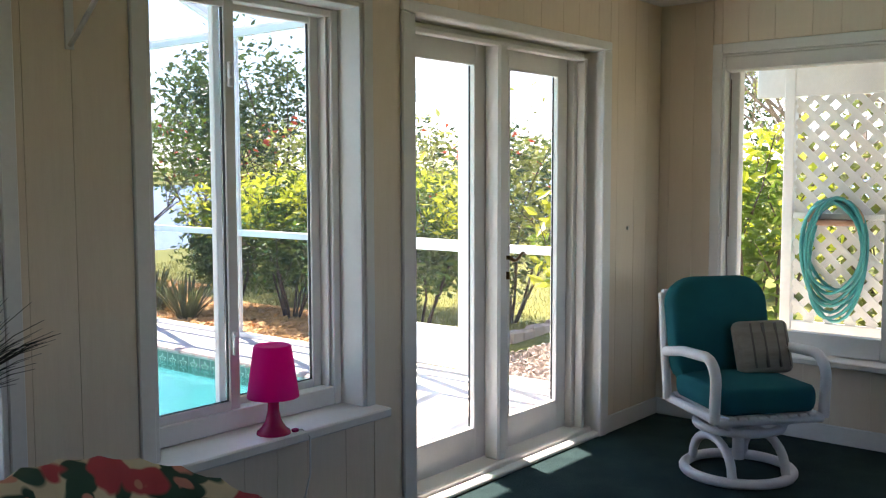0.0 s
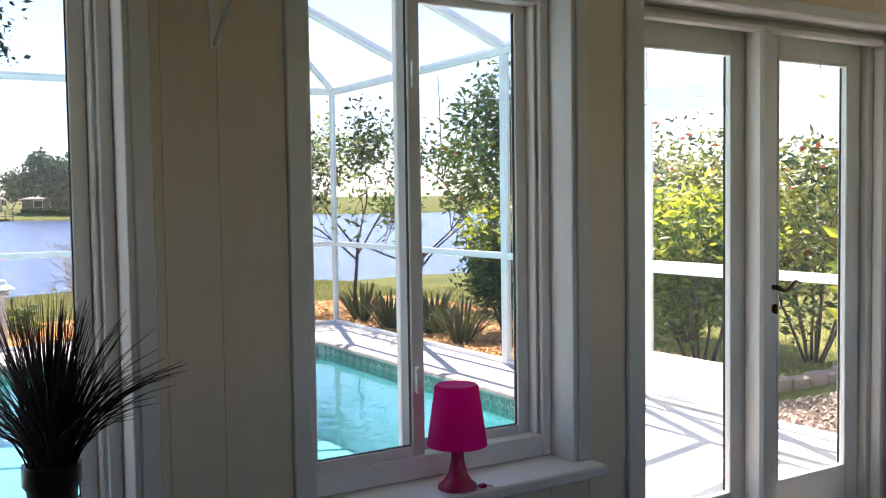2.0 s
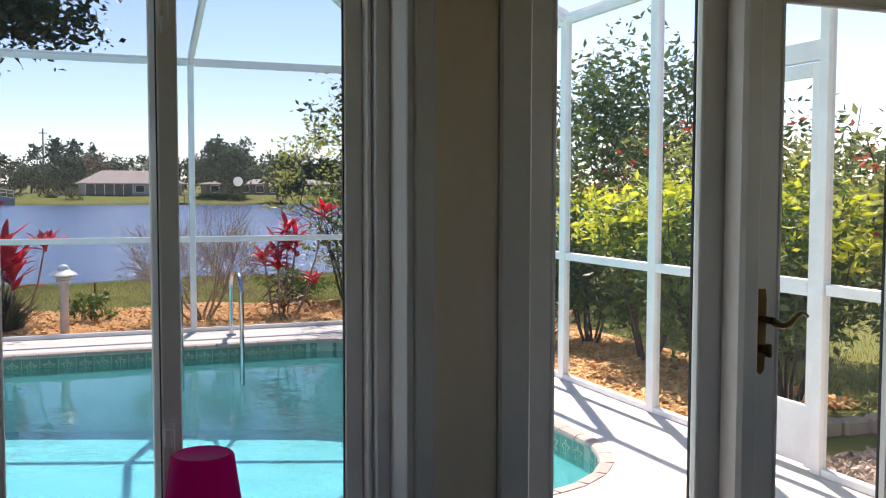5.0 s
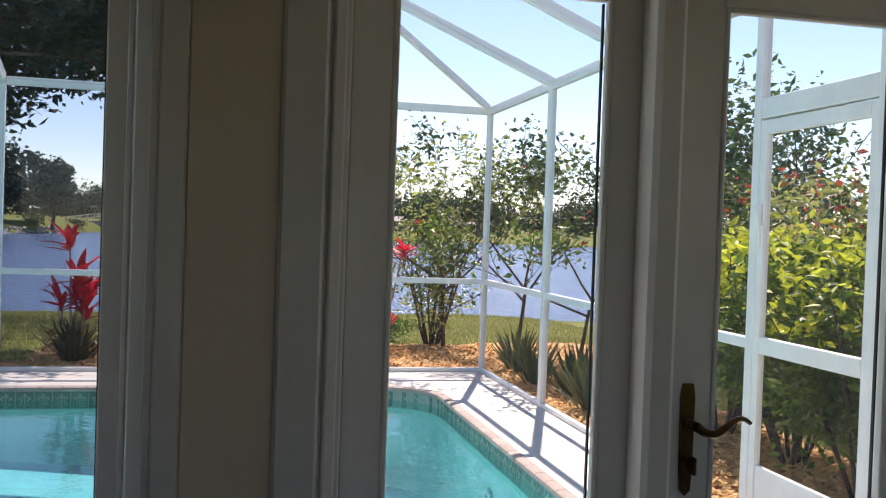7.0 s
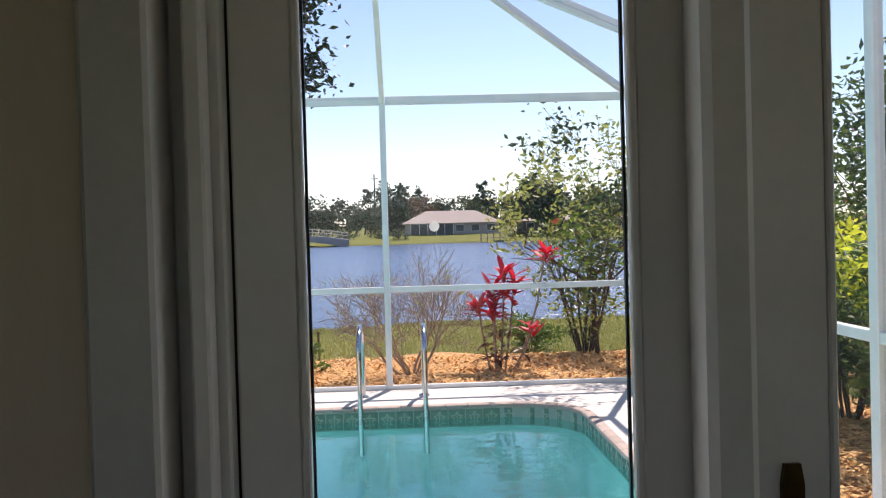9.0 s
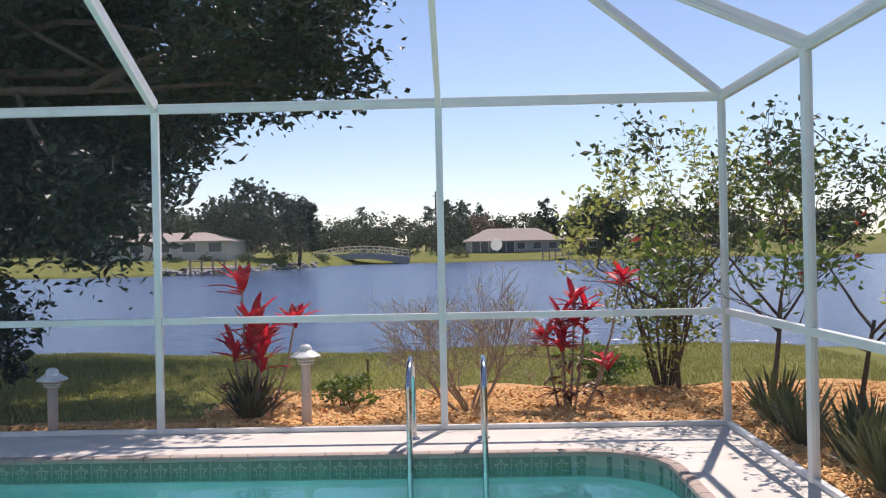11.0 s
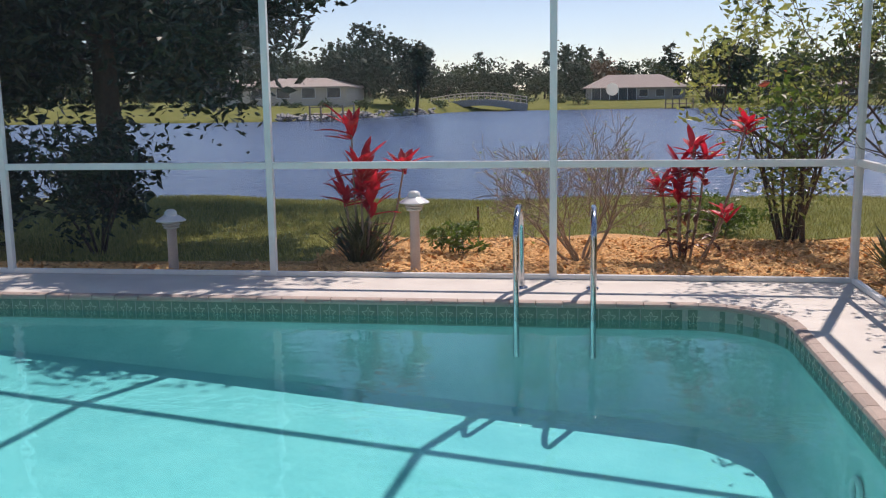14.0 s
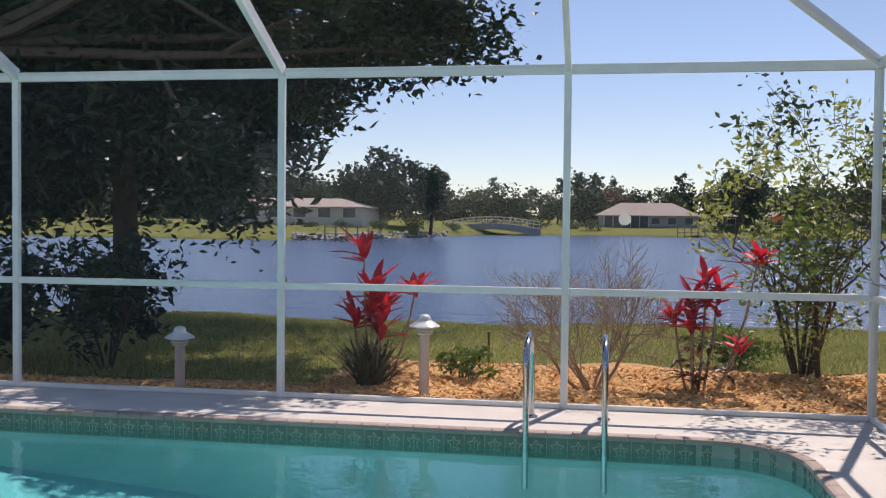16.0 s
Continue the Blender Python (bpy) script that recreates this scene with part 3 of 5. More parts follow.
xs = axis([(-1500, -200, 6), (-200, -60, 28), (-60, -8.5, 60), (-8.5, 2.45, 40), (2.45, 2.6, 1), (2.6, 12, 24), (12, 60, 30), (60, 200, 20), (200, 1500, 6)])
ys = axis([(-600, -20, 5), (-20, 0.4, 12), (0.4, 0.6, 1), (0.6, 7.8, 10), (7.8, 8.0, 1), (8.0, 22, 48), (22, 85, 8), (85, 110, 40), (110, 142, 16), (142, 170, 40), (170, 260, 20), (260, 3000, 8)])
g = Geo()
g.v = [(x, y, height(x, y)) for y in ys for x in xs]
nx = len(xs)
g.f = [(j * nx + i, j * nx + i + 1, (j + 1) * nx + i + 1, (j + 1) * nx + i) for j in range(len(ys) - 1) for i in range(nx - 1)]
g.m = [0] * len(g.f)
M_LAWN = mat("lawn", (0.23, 0.225, 0.065), (0.125, 0.145, 0.038), 0.95, scale=0.9, bump=0.8, bscale=60, spec=0.1, fine=0.25)
tagged(part("ground", g, M_LAWN, smooth=60), "sunlit lawn running down to a lake", "ground", "", "structure")

M_LAKE = mat("lake_water", (0.055, 0.090, 0.170), (0.040, 0.070, 0.140), 0.22, scale=0.3, bump=1.0, bscale=2.6, stretch=(0.5, 1.5, 1), spec=0.35)
M_LAKE.node_tree.nodes["Bump"].inputs["Distance"].default_value = 0.12
tagged(part("lake", Geo().add([(-900, 14, LAKE), (900, 14, LAKE), (900, 240, LAKE), (-900, 240, LAKE)], [(0, 1, 2, 3)]), M_LAKE), "rippled blue lake", "water", "", "structure")


# ---- pool, deck ----
PX0, PX1, PY0, PY1 = -6.3, 1.84, 1.70, 7.06


def outline(off=0.0, step=0.2):
    """Points and outward normals round the pool's edge, evenly spaced."""
    rad = {"ne": 0.62, "se": 0.9, "sw": 0.6, "nw": 0.6}
    pts = []
    for key, cx, cy, a0 in (("ne", 1, 1, 0), ("nw", 0, 1, 90), ("sw", 0, 0, 180), ("se", 1, 0, 270)):
        r = rad[key]
        ox, oy = (PX1 - r if cx else PX0 + r), (PY1 - r if cy else PY0 + r)
        for k in range(13):
            w = radians(a0 + 90 * k / 12)
            pts.append((ox + (r + off) * math.cos(w), oy + (r + off) * math.sin(w)))
    loop = pts + pts[:1]
    seg = [math.dist(loop[i], loop[i + 1]) for i in range(len(pts))]
    total, out, d, i, acc = sum(seg), [], 0.0, 0, 0.0
    n = round(total / step)
    for k in range(n):
        d = total * k / n
        while acc + seg[i] < d - 1e-9:
            acc += seg[i]
            i += 1
        u = (d - acc) / seg[i]
        a, b = loop[i], loop[i + 1]
        tx, ty = (b[0] - a[0]) / seg[i], (b[1] - a[1]) / seg[i]
        out.append((a[0] + (b[0] - a[0]) * u, a[1] + (b[1] - a[1]) * u, math.atan2(ty, tx)))
    return out


DX0, DX1, DY0, DY1 = -8.9, CX + 0.08, -0.02, CY + 0.08
inner = outline(0.062, 0.12)
cx, cy = (PX0 + PX1) / 2, (PY0 + PY1) / 2
g = Geo()
n = len(inner)
top = []
for x, y, _ in inner:
    dx, dy = x - cx, y - cy
    s = min((DX1 - cx) / dx if dx > 1e-6 else 1e9, (DX0 - cx) / dx if dx < -1e-6 else 1e9, (DY1 - cy) / dy if dy > 1e-6 else 1e9, (DY0 - cy) / dy if dy < -1e-6 else 1e9)
    top.append((cx + dx * s, cy + dy * s))
vs = [(x, y, DECK) for x, y, _ in inner] + [(x, y, DECK) for x, y in top] + [(x, y, DECK - 0.25) for x, y in top] + [(x, y, DECK - 0.25) for x, y, _ in inner]
fs = []
for i in range(n):
    j = (i + 1) % n
    fs += [(i, n + i, n + j, j), (n + i, 2 * n + i, 2 * n + j, n + j), (3 * n + i, i, j, 3 * n + j)]
g.add(vs, fs)
for qx in (DX0, DX1):
    for qy in (DY0, DY1):
        near = sorted(top, key=lambda p: math.dist(p, (qx, qy)))[:2]
        g.add([(qx, qy, DECK), (*near[0], DECK), (*near[1], DECK)], [(0, 1, 2)])
tagged(part("pool_deck", g, M_DECK), "white textured concrete pool deck", "deck", "", "structure")

pool = thing("swimming_pool", "swimming pool with aqua plaster and a green tile band", "pool", kind="structure")
o = outline(0.0, 0.12)
n = len(o)
lev = [(0.0, 0.30), (0.0, 0.05), (-0.15, 0.0)]
FLOOR = lambda x: -0.95 - 0.082 * x          # the floor falls towards the ladder end
g = Geo()
vs = [(x + math.sin(a) * off, y - math.cos(a) * off, (DECK - 0.03) if z == 0.30 else FLOOR(x) + z * 3) for off, z in lev for x, y, a in o]
fs = [(k * n + i, (k + 1) * n + i, (k + 1) * n + (i + 1) % n, k * n + (i + 1) % n) for k in range(2) for i in range(n)]
g.add(vs, fs)
g.add([v for v in vs[2 * n:]], [tuple(range(n))])
part("basin", g, M_PLASTER_RIPPLE, pool, "aqua plaster basin, mottled for ripple light", smooth=50)
part("water", Geo().add([(x, y, WATER) for x, y, a in o], [tuple(range(n))]), M_POOL, pool, "clear rippling pool water")
part("return_fitting", Geo().tube([(PX1 - 0.02, 4.75 + 0.07 * math.cos(w), -0.62 + 0.07 * math.sin(w)) for w in [2 * math.pi * k / 20 for k in range(20)]], 0.018, 8, closed=True), M_ALU, pool, "round white return fitting", smooth=60)

# ---- ladder ----
lad = thing("pool_ladder", "polished stainless steel pool ladder rails", "ladder")
for x in (-0.105, 0.482):
    pts = [(x, 7.62, DECK), (x, 7.62, 0.36)]
    pts += [(x, 7.29 + 0.33 * math.cos(w), 0.36 + 0.215 * math.sin(w)) for w in [math.pi * k / 12 for k in range(1, 12)]]
    pts += [(x, 6.96, 0.36), (x, 6.96, -0.55)]
    part("rail", Geo().tube(pts, 0.024, 12), M_STEEL, lad, smooth=60)
    part("escutcheon", Geo().lathe([(0.055, 0), (0.05, 0.012), (0.028, 0.02)], (x, 7.62, DECK), 16), M_STEEL, lad, smooth=40)


# ---- pool cage ----
cage = thing("pool_cage", "white aluminium screened pool enclosure", "pool cage", kind="structure")


def bar(name, a, b, w, d, up=(0, 0, 1)):
    """A rectangular extrusion from a to b, w wide and d deep."""
    a, b = Vector(a), Vector(b)
    t = (b - a).normalized()
    s = t.cross(Vector(up))
    s = s.normalized() if s.length > 1e-5 else Vector((1, 0, 0))
    u = s.cross(t)
    L = (b - a).length
    g = Geo().box((-w / 2, -d / 2, 0), (w / 2, d / 2, L), 0.004)
    m = Matrix((s, u, t)).transposed().to_4x4()
    m.translation = a
    return part(name, g, M_ALU, cage, m=m)


FARX = [CX, 0.144, -2.39, -4.985, -7.55]
SIDEY = [CY, 5.95, 4.30, 3.03]
GATE = (2.487, 1.465)
for x in FARX:
    bar("post", (x, CY, DECK), (x, CY, EAVE - 0.02), 0.062, 0.055, (0, 1, 0))
for y in SIDEY[1:] + [0.16]:
    bar("post", (CX, y, DECK), (CX, y, EAVE - 0.02), 0.09, 0.055, (1, 0, 0))
SL, RUN = 0.43, 2.3
TOPZ = EAVE + SL * RUN
for a, b in zip(FARX, FARX[1:]):
    bar("eave_beam", (a - 0.03, CY, EAVE), (b + 0.03, CY, EAVE), 0.05, 0.085)
    bar("chair_rail", (a - 0.031, CY, RAIL), (b + 0.031, CY, RAIL), 0.045, 0.06)
    bar("base_rail", (a - 0.031, CY, DECK + 0.022), (b + 0.031, CY, DECK + 0.022), 0.05, 0.042)
ends = SIDEY + [GATE[0]]
for a, b in zip(ends, ends[1:]):
    bar("chair_rail", (CX, a - 0.046, RAIL), (CX, b + 0.046, RAIL), 0.045, 0.06)
    bar("base_rail", (CX, a - 0.046, DECK + 0.022), (CX, b + 0.046, DECK + 0.022), 0.05, 0.042)
bar("chair_rail", (CX, 1.42, RAIL), (CX, 0.20, RAIL), 0.045, 0.06)
bar("base_rail", (CX, 1.42, DECK + 0.022), (CX, 0.20, DECK + 0.022), 0.05, 0.042)
bar("eave_beam", (CX, CY - 0.03, EAVE), (CX, 0.1, EAVE), 0.05, 0.085)
for y in GATE:
    bar("gate_post", (CX, y, DECK), (CX, y, EAVE - 0.02), 0.07, 0.055, (1, 0, 0))
bar("gate_header", (CX, GATE[0] - 0.035, 2.14), (CX, GATE[1] + 0.035, 2.14), 0.05, 0.11)
# mansard roof: hip at the corner, rafters, ridge
bar("hip_rafter", (CX, CY, EAVE + 0.02), (CX - RUN, CY - RUN, TOPZ), 0.05, 0.07)
for x in FARX[1:]:
    if x < CX - RUN:
        bar("rafter", (x, CY, EAVE + 0.02), (x, CY - RUN, TOPZ), 0.05, 0.12)
        bar("rafter", (x, CY - RUN, TOPZ), (x, 0.5, TOPZ), 0.05, 0.12)
    else:
        bar("rafter", (x, CY, EAVE + 0.02), (x, CY - RUN, TOPZ), 0.04, 0.06)
for y in SIDEY[1:] + [GATE[0], 1.1]:
    bar("rafter", (CX, y, EAVE + 0.02), (CX - RUN, y, TOPZ), 0.05, 0.09)
bar("ridge", (CX - RUN, CY - RUN, TOPZ), (-7.6, CY - RUN, TOPZ), 0.05, 0.07)
bar("ridge", (CX - RUN, CY - RUN, TOPZ), (CX - RUN, 0.5, TOPZ), 0.05, 0.07)
# gate
gate = thing("screen_gate", "white screened gate with a solid kick plate", "gate")
for y in (2.432, 1.520):
    part("stile", Geo().box((CX - 0.02, y - 0.035, DECK + 0.02), (CX + 0.02, y + 0.035, 2.075), 0.004), M_ALU, gate)
part("rail", Geo().box((CX - 0.02, 1.555, RAIL - 0.045), (CX + 0.02, 2.397, RAIL + 0.045), 0.004), M_ALU, gate)
part("top_rail", Geo().box((CX - 0.02, 1.555, 2.0), (CX + 0.02, 2.397, 2.075), 0.004), M_ALU, gate)
part("kick_plate", Geo().box((CX - 0.012, 1.555, DECK + 0.03), (CX + 0.012, 2.397, 0.22), 0.004), M_ALU, gate, "plain white kick plate")
part("latch", Geo().box((CX - 0.05, 2.407, 1.50), (CX - 0.02, 2.457, 1.62), 0.006).tube([(CX - 0.05, 2.377, 1.62), (CX - 0.075, 2.357, 1.55), (CX - 0.05, 2.377, 1.40)], 0.008, 6), M_ALU, gate, "white gate latch")


# insect screens, one to a bay
def screen(q, parent):
    s = part("screen", Geo().add(q, [(0, 1, 2, 3)] if len(q) == 4 else [(0, 1, 2)]), M_SCREEN, parent)
    s.visible_shadow = False


for a, b in zip(FARX, FARX[1:]):
    for z0, z1 in ((DECK + 0.04, RAIL), (RAIL, EAVE)):
        screen([(a, CY, z0), (b, CY, z0), (b, CY, z1), (a, CY, z1)], cage)
    if b < -2:
        screen([(a, CY, EAVE), (b, CY, EAVE), (b, CY - RUN, TOPZ), (a, CY - RUN, TOPZ)], cage)
for a, b in zip(ends + [GATE[1]], (ends + [GATE[1], 0.1])[1:]):
    for z0, z1 in ((DECK + 0.04, RAIL), (RAIL, EAVE)):
        screen([(CX, a, z0), (CX, b, z0), (CX, b, z1), (CX, a, z1)], cage)
    if a < CY:
        screen([(CX, a, EAVE), (CX, b, EAVE), (CX - RUN, b, TOPZ), (CX - RUN, a, TOPZ)], cage)
screen([(CX, CY, EAVE), (CX, 5.95, EAVE), (CX - RUN, 5.95, TOPZ), (CX - RUN, CY - RUN, TOPZ)], cage)
# translucent white disc added just inside the far screen
solid("screen_disc", Geo().tube([(0.635, CY - 0.006, 1.49), (0.635, CY - 0.002, 1.49)], 0.052, 24), M_DISC, "round white disc on the screen", "patch")


# ---- swivel chair ----
site = INDOORS


def rounded_slab(w, h, t, r, n=7, puff=0.0):
    """A cushion: a rounded rectangle w by h in x and z, t thick in y, with soft edges."""
    prof = []
    for cx, cz, a0 in ((1, 1, 0), (-1, 1, 90), (-1, -1, 180), (1, -1, 270)):
        for k in range(n):
            a = radians(a0 + 90 * k / (n - 1))
            prof.append((cx * (w / 2 - r) + r * math.cos(a), cz * (h / 2 - r) + r * math.sin(a)))
    g, m = Geo(), len(prof)
    rings = []
    for k in range(9):
        u = math.pi * k / 8
        inset = (1 - math.sin(u) ** 0.5) * min(0.035, t * 0.45)
        y = -math.cos(u) * t / 2
        rings.append((inset, y))
    vs = [(x * (1 - 2 * i / w), y, z * (1 - 2 * i / h)) for i, y in rings for x, z in prof]
    fs = [(a * m + k, a * m + (k + 1) % m, (a + 1) * m + (k + 1) % m, (a + 1) * m + k) for a in range(8) for k in range(m)]
    for end, s in ((0, -1), (8, 1)):
        base = len(vs)
        for q in (0.7, 0.35):
            vs += [(x * (1 - 2 * rings[end][0] / w) * q, rings[end][1] + s * puff * (1 - q * q), z * (1 - 2 * rings[end][0] / h) * q) for x, z in prof]
        ring = end * m
        for k in range(m):
            l = (k + 1) % m
            a = [(ring + k, base + k, base + l, ring + l), (base + k, base + m + k, base + m + l, base + l)]
            fs += a if s < 0 else [f[::-1] for f in a]
        fs.append(tuple(base + m + k for k in range(m)) if s > 0 else tuple(base + m + k for k in range(m))[::-1])
    return g.add(vs, fs)


M_PVC = mat("white_pvc", (0.80, 0.79, 0.78), (0.70, 0.69, 0.69), 0.35, scale=8, bump=0.05)


def arc(c, r, a0, a1, n, plane="xz"):
    o = []
    for k in range(n + 1):
        a = radians(a0 + (a1 - a0) * k / n)
        u, v = r * math.cos(a), r * math.sin(a)
        o.append((c[0] + u, c[1], c[2] + v) if plane == "xz" else (c[0], c[1] + u, c[2] + v) if plane == "yz" else (c[0] + u, c[1] + v, c[2]))
    return o


chair = thing("swivel_chair", "white tubular swivel chair with teal cushions", "chair", (1.47, -1.05, 0.0), -38)
W = 0.27
part("base_ring", Geo().tube(arc((0, 0, 0.028), 0.275, 0, 360, 36, "xy")[:-1], 0.027, 10, closed=True), M_PVC, chair, smooth=60)
for s in (-1, 1):
    pts = [(s * 0.15, -0.225, 0.03)] + [(s * 0.15, 0.205 * -math.cos(radians(a)), 0.06 + 0.15 * math.sin(radians(a))) for a in range(0, 181, 15)] + [(s * 0.15, 0.225, 0.03)]
    part("base_hoop", Geo().tube(pts, 0.024, 10), M_PVC, chair, smooth=60)
part("pivot_post", Geo().tube([(0, 0, 0.08), (0, 0, 0.30)], 0.032, 12), M_PVC, chair, smooth=50)
part("swivel_ring", Geo().tube(arc((0, 0, 0.27), 0.215, 0, 360, 32, "xy")[:-1], 0.024, 10, closed=True).tube([(-0.2, 0, 0.27), (0.2, 0, 0.27)], 0.02, 8).tube([(0, -0.2, 0.27), (0, 0.2, 0.27)], 0.02, 8), M_PVC, chair, smooth=60)
for sx in (-1, 1):
    for sy in (-1, 1):
        part("seat_support", Geo().tube([(sx * 0.14, sy * 0.15, 0.28), (sx * 0.2, sy * 0.2, 0.345)], 0.02, 8), M_PVC, chair, smooth=60)
part("seat_frame", Geo().tube([(-W, -0.30, 0.36), (W, -0.30, 0.36), (W, 0.26, 0.36), (-W, 0.26, 0.36)], 0.026, 10, closed=True), M_PVC, chair, smooth=60)
for k in range(9):
    x = -0.22 + 0.055 * k
    part("strap", Geo().box((x - 0.02, -0.325, 0.372), (x + 0.02, 0.28, 0.388), 0.004), M_PVC, chair)
for s in (-1, 1):
    pts = [(s * 0.30, -0.29, 0.36), (s * 0.30, -0.30, 0.56)] + arc((s * 0.30, -0.19, 0.56), 0.11, 180, 95, 5, "yz") + [(s * 0.30, 0.05, 0.655), (s * 0.30, 0.24, 0.62)]
    part("arm", Geo().tube(pts, 0.027, 10), M_PVC, chair, smooth=60)
    part("back_post", Geo().tube([(s * 0.29, 0.24, 0.36), (s * 0.29, 0.28, 0.62), (s * 0.27, 0.36, 0.92)], 0.024, 10), M_PVC, chair, smooth=60)
part("back_bar", Geo().tube([(-0.27, 0.36, 0.92), (0.27, 0.36, 0.92)], 0.022, 10), M_PVC, chair, smooth=60)
part("seat_cushion", rounded_slab(0.53, 0.55, 0.13, 0.06, puff=0.02), M_TEAL, chair, "teal fabric seat cushion", 70, pose(0, -0.04, 0.455, 90, 0, 0))
part("back_cushion", rounded_slab(0.57, 0.60, 0.13, 0.15, puff=0.025), M_TEAL, chair, "teal fabric back cushion", 70, pose(0, 0.24, 0.72, -13, 0, 0))

pil = thing("throw_pillow", "small beige striped pillow leaning on the chair", "pillow", (1.47, -1.05, 0.0), -38)
pm = pose(0.16, 0.06, 0.655, -20, 0, 0)
part("cover", rounded_slab(0.30, 0.28, 0.10, 0.03, puff=0.03), M_PILLOW, pil, "", 70, pm)
for x in (-0.085, -0.02, 0.055, 0.115):
    part("stripe", Geo().box((x - 0.004, -0.0835 + 0.9 * abs(x) ** 1.7, -0.118), (x + 0.004, -0.060, 0.118), 0.001), M_STRIPE, pil, "thin brown stripe", None, pm)


chair.scale = pil.scale = (0.93, 0.93, 0.93)


# ---- floral armchair, only its back is in sight ----
def floral():
    m = bpy.data.materials.new("floral_cloth")
    m.use_nodes = True
    t = m.node_tree
    b = t.nodes["Principled BSDF"]
    b.inputs["Roughness"].default_value = 0.9
    tc = t.nodes.new("ShaderNodeTexCoord")
    nz = t.nodes.new("ShaderNodeTexNoise")
    nz.inputs["Scale"].default_value = 7
    mixv = t.nodes.new("ShaderNodeMix")
    mixv.data_type = "VECTOR"
    mixv.inputs[0].default_value = 0.14
    t.links.new(tc.outputs["Object"], nz.inputs["Vector"])
    t.links.new(tc.outputs["Object"], mixv.inputs[4])
    t.links.new(nz.outputs["Color"], mixv.inputs[5])
    last = None
    for sc, lim, col in ((13, 0.42, (0.03, 0.075, 0.05)), (9.0, 0.36, (0.52, 0.07, 0.08)), (19.0, 0.27, (0.66, 0.28, 0.20))):
        v = t.nodes.new("ShaderNodeTexVoronoi")
        v.inputs["Scale"].default_value = sc
        t.links.new(mixv.outputs[1], v.inputs["Vector"])
        r = t.nodes.new("ShaderNodeValToRGB")
        r.color_ramp.elements[0].position, r.color_ramp.elements[1].position = lim, lim + 0.06
        r.color_ramp.elements[0].color, r.color_ramp.elements[1].color = (1, 1, 1, 1), (0, 0, 0, 1)
        t.links.new(v.outputs["Distance"], r.inputs[0])
        mx = t.nodes.new("ShaderNodeMix")
        mx.data_type = "RGBA"
        t.links.new(r.outputs[0], mx.inputs[0])
        mx.inputs[7].default_value = (*col, 1)
        if last is None:
            mx.inputs[6].default_value = (0.66, 0.55, 0.36, 1)
        else:
            t.links.new(last, mx.inputs[6])
        last = mx.outputs[2]
    t.links.new(last, b.inputs["Base Color"])
    return m


M_FLORAL = floral()
arm = thing("floral_armchair", "rounded armchair in cream, red and green floral cloth", "armchair", (-2.05, -1.47, 0.0), 15)
back = Geo()
vs, fs = [], []
NU, NV = 48, 12
for i in range(NU + 1):
    a = radians(-20 + 220 * i / NU)
    pleat = 0.012 * abs(math.sin(i * math.pi / 3))
    for j in range(NV):
        w = 2 * math.pi * j / NV
        R0 = 0.33 - pleat
        top_z = 0.80 + 0.13 * max(0.0, math.sin(a)) 
        vs.append(((R0 + 0.085 * math.cos(w)) * math.cos(a), (R0 + 0.085 * math.cos(w)) * math.sin(a), top_z - 0.20 + 0.20 * math.sin(w) - pleat * 0.4))
for i in range(NU):
    for j in range(NV):
        fs.append((i * NV + j, (i + 1) * NV + j, (i + 1) * NV + (j + 1) % NV, i * NV + (j + 1) % NV))
fs += [tuple(range(NV)), tuple(range(NU * NV, NU * NV + NV))[::-1]]
part("backrest", back.add(vs, fs), M_FLORAL, arm, "", 60)
part("seat_cushion", rounded_slab(0.56, 0.56, 0.16, 0.2, puff=0.03), M_FLORAL, arm, "", 70, pose(0, 0.0, 0.42, 90, 0, 0))
part("skirt", Geo().lathe([(0.31, 0.05), (0.33, 0.2), (0.33, 0.36), (0.30, 0.40)], sides=36), M_FLORAL, arm, "", 60)
for a in (45, 135, 225, 315):
    part("leg", Geo().tube([(0.25 * math.cos(radians(a)), 0.25 * math.sin(radians(a)), 0), (0.25 * math.cos(radians(a)), 0.25 * math.sin(radians(a)), 0.08)], 0.02, 8), M_BARK, arm)

# ---- pink lamp on the sill ----
lx, ly = -0.745, -0.212
lamp = thing("table_lamp", "small pink plastic table lamp on the window sill", "lamp", (lx, ly, SILL))
part("base", Geo().lathe([(0.0, 0.0), (0.062, 0.0), (0.060, 0.010), (0.045, 0.022), (0.030, 0.045), (0.021, 0.085), (0.020, 0.13), (0.027, 0.15), (0.0, 0.152)], sides=28), M_PINKBASE, lamp, "glossy magenta foot", 50)
part("shade", Geo().lathe([(0.092, 0.135), (0.094, 0.135), (0.068, 0.318), (0.062, 0.323), (0.058, 0.320), (0.0, 0.318)], sides=36), M_PINK, lamp, "matt bright pink shade", 50)
part("switch", Geo().box((0.05, -0.055, 0.0), (0.075, -0.035, 0.012), 0.004), M_PINKBASE, lamp)
cord = [(0.06, -0.04, 0.006), (0.09, -0.052, 0.005), (0.105, -0.078, -0.02), (0.10, -0.082, -0.16), (0.08, -0.05, -0.32), (0.05, 0.0, -0.36)]
part("cord", Geo().tube(cord, 0.0035, 6), M_TRIM, lamp, "white lamp cord", 60)
out = thing("wall_outlet", "white wall outlet with a plugged-in cord", "outlet", (lx + 0.03, WALL, 0.16))
part("plate", Geo().box((-0.036, -0.006, -0.058), (0.036, 0, 0.058), 0.003), M_TRIM, out)
part("plug", Geo().box((-0.014, -0.032, 0.008), (0.014, -0.006, 0.036), 0.005), M_TRIM, out)
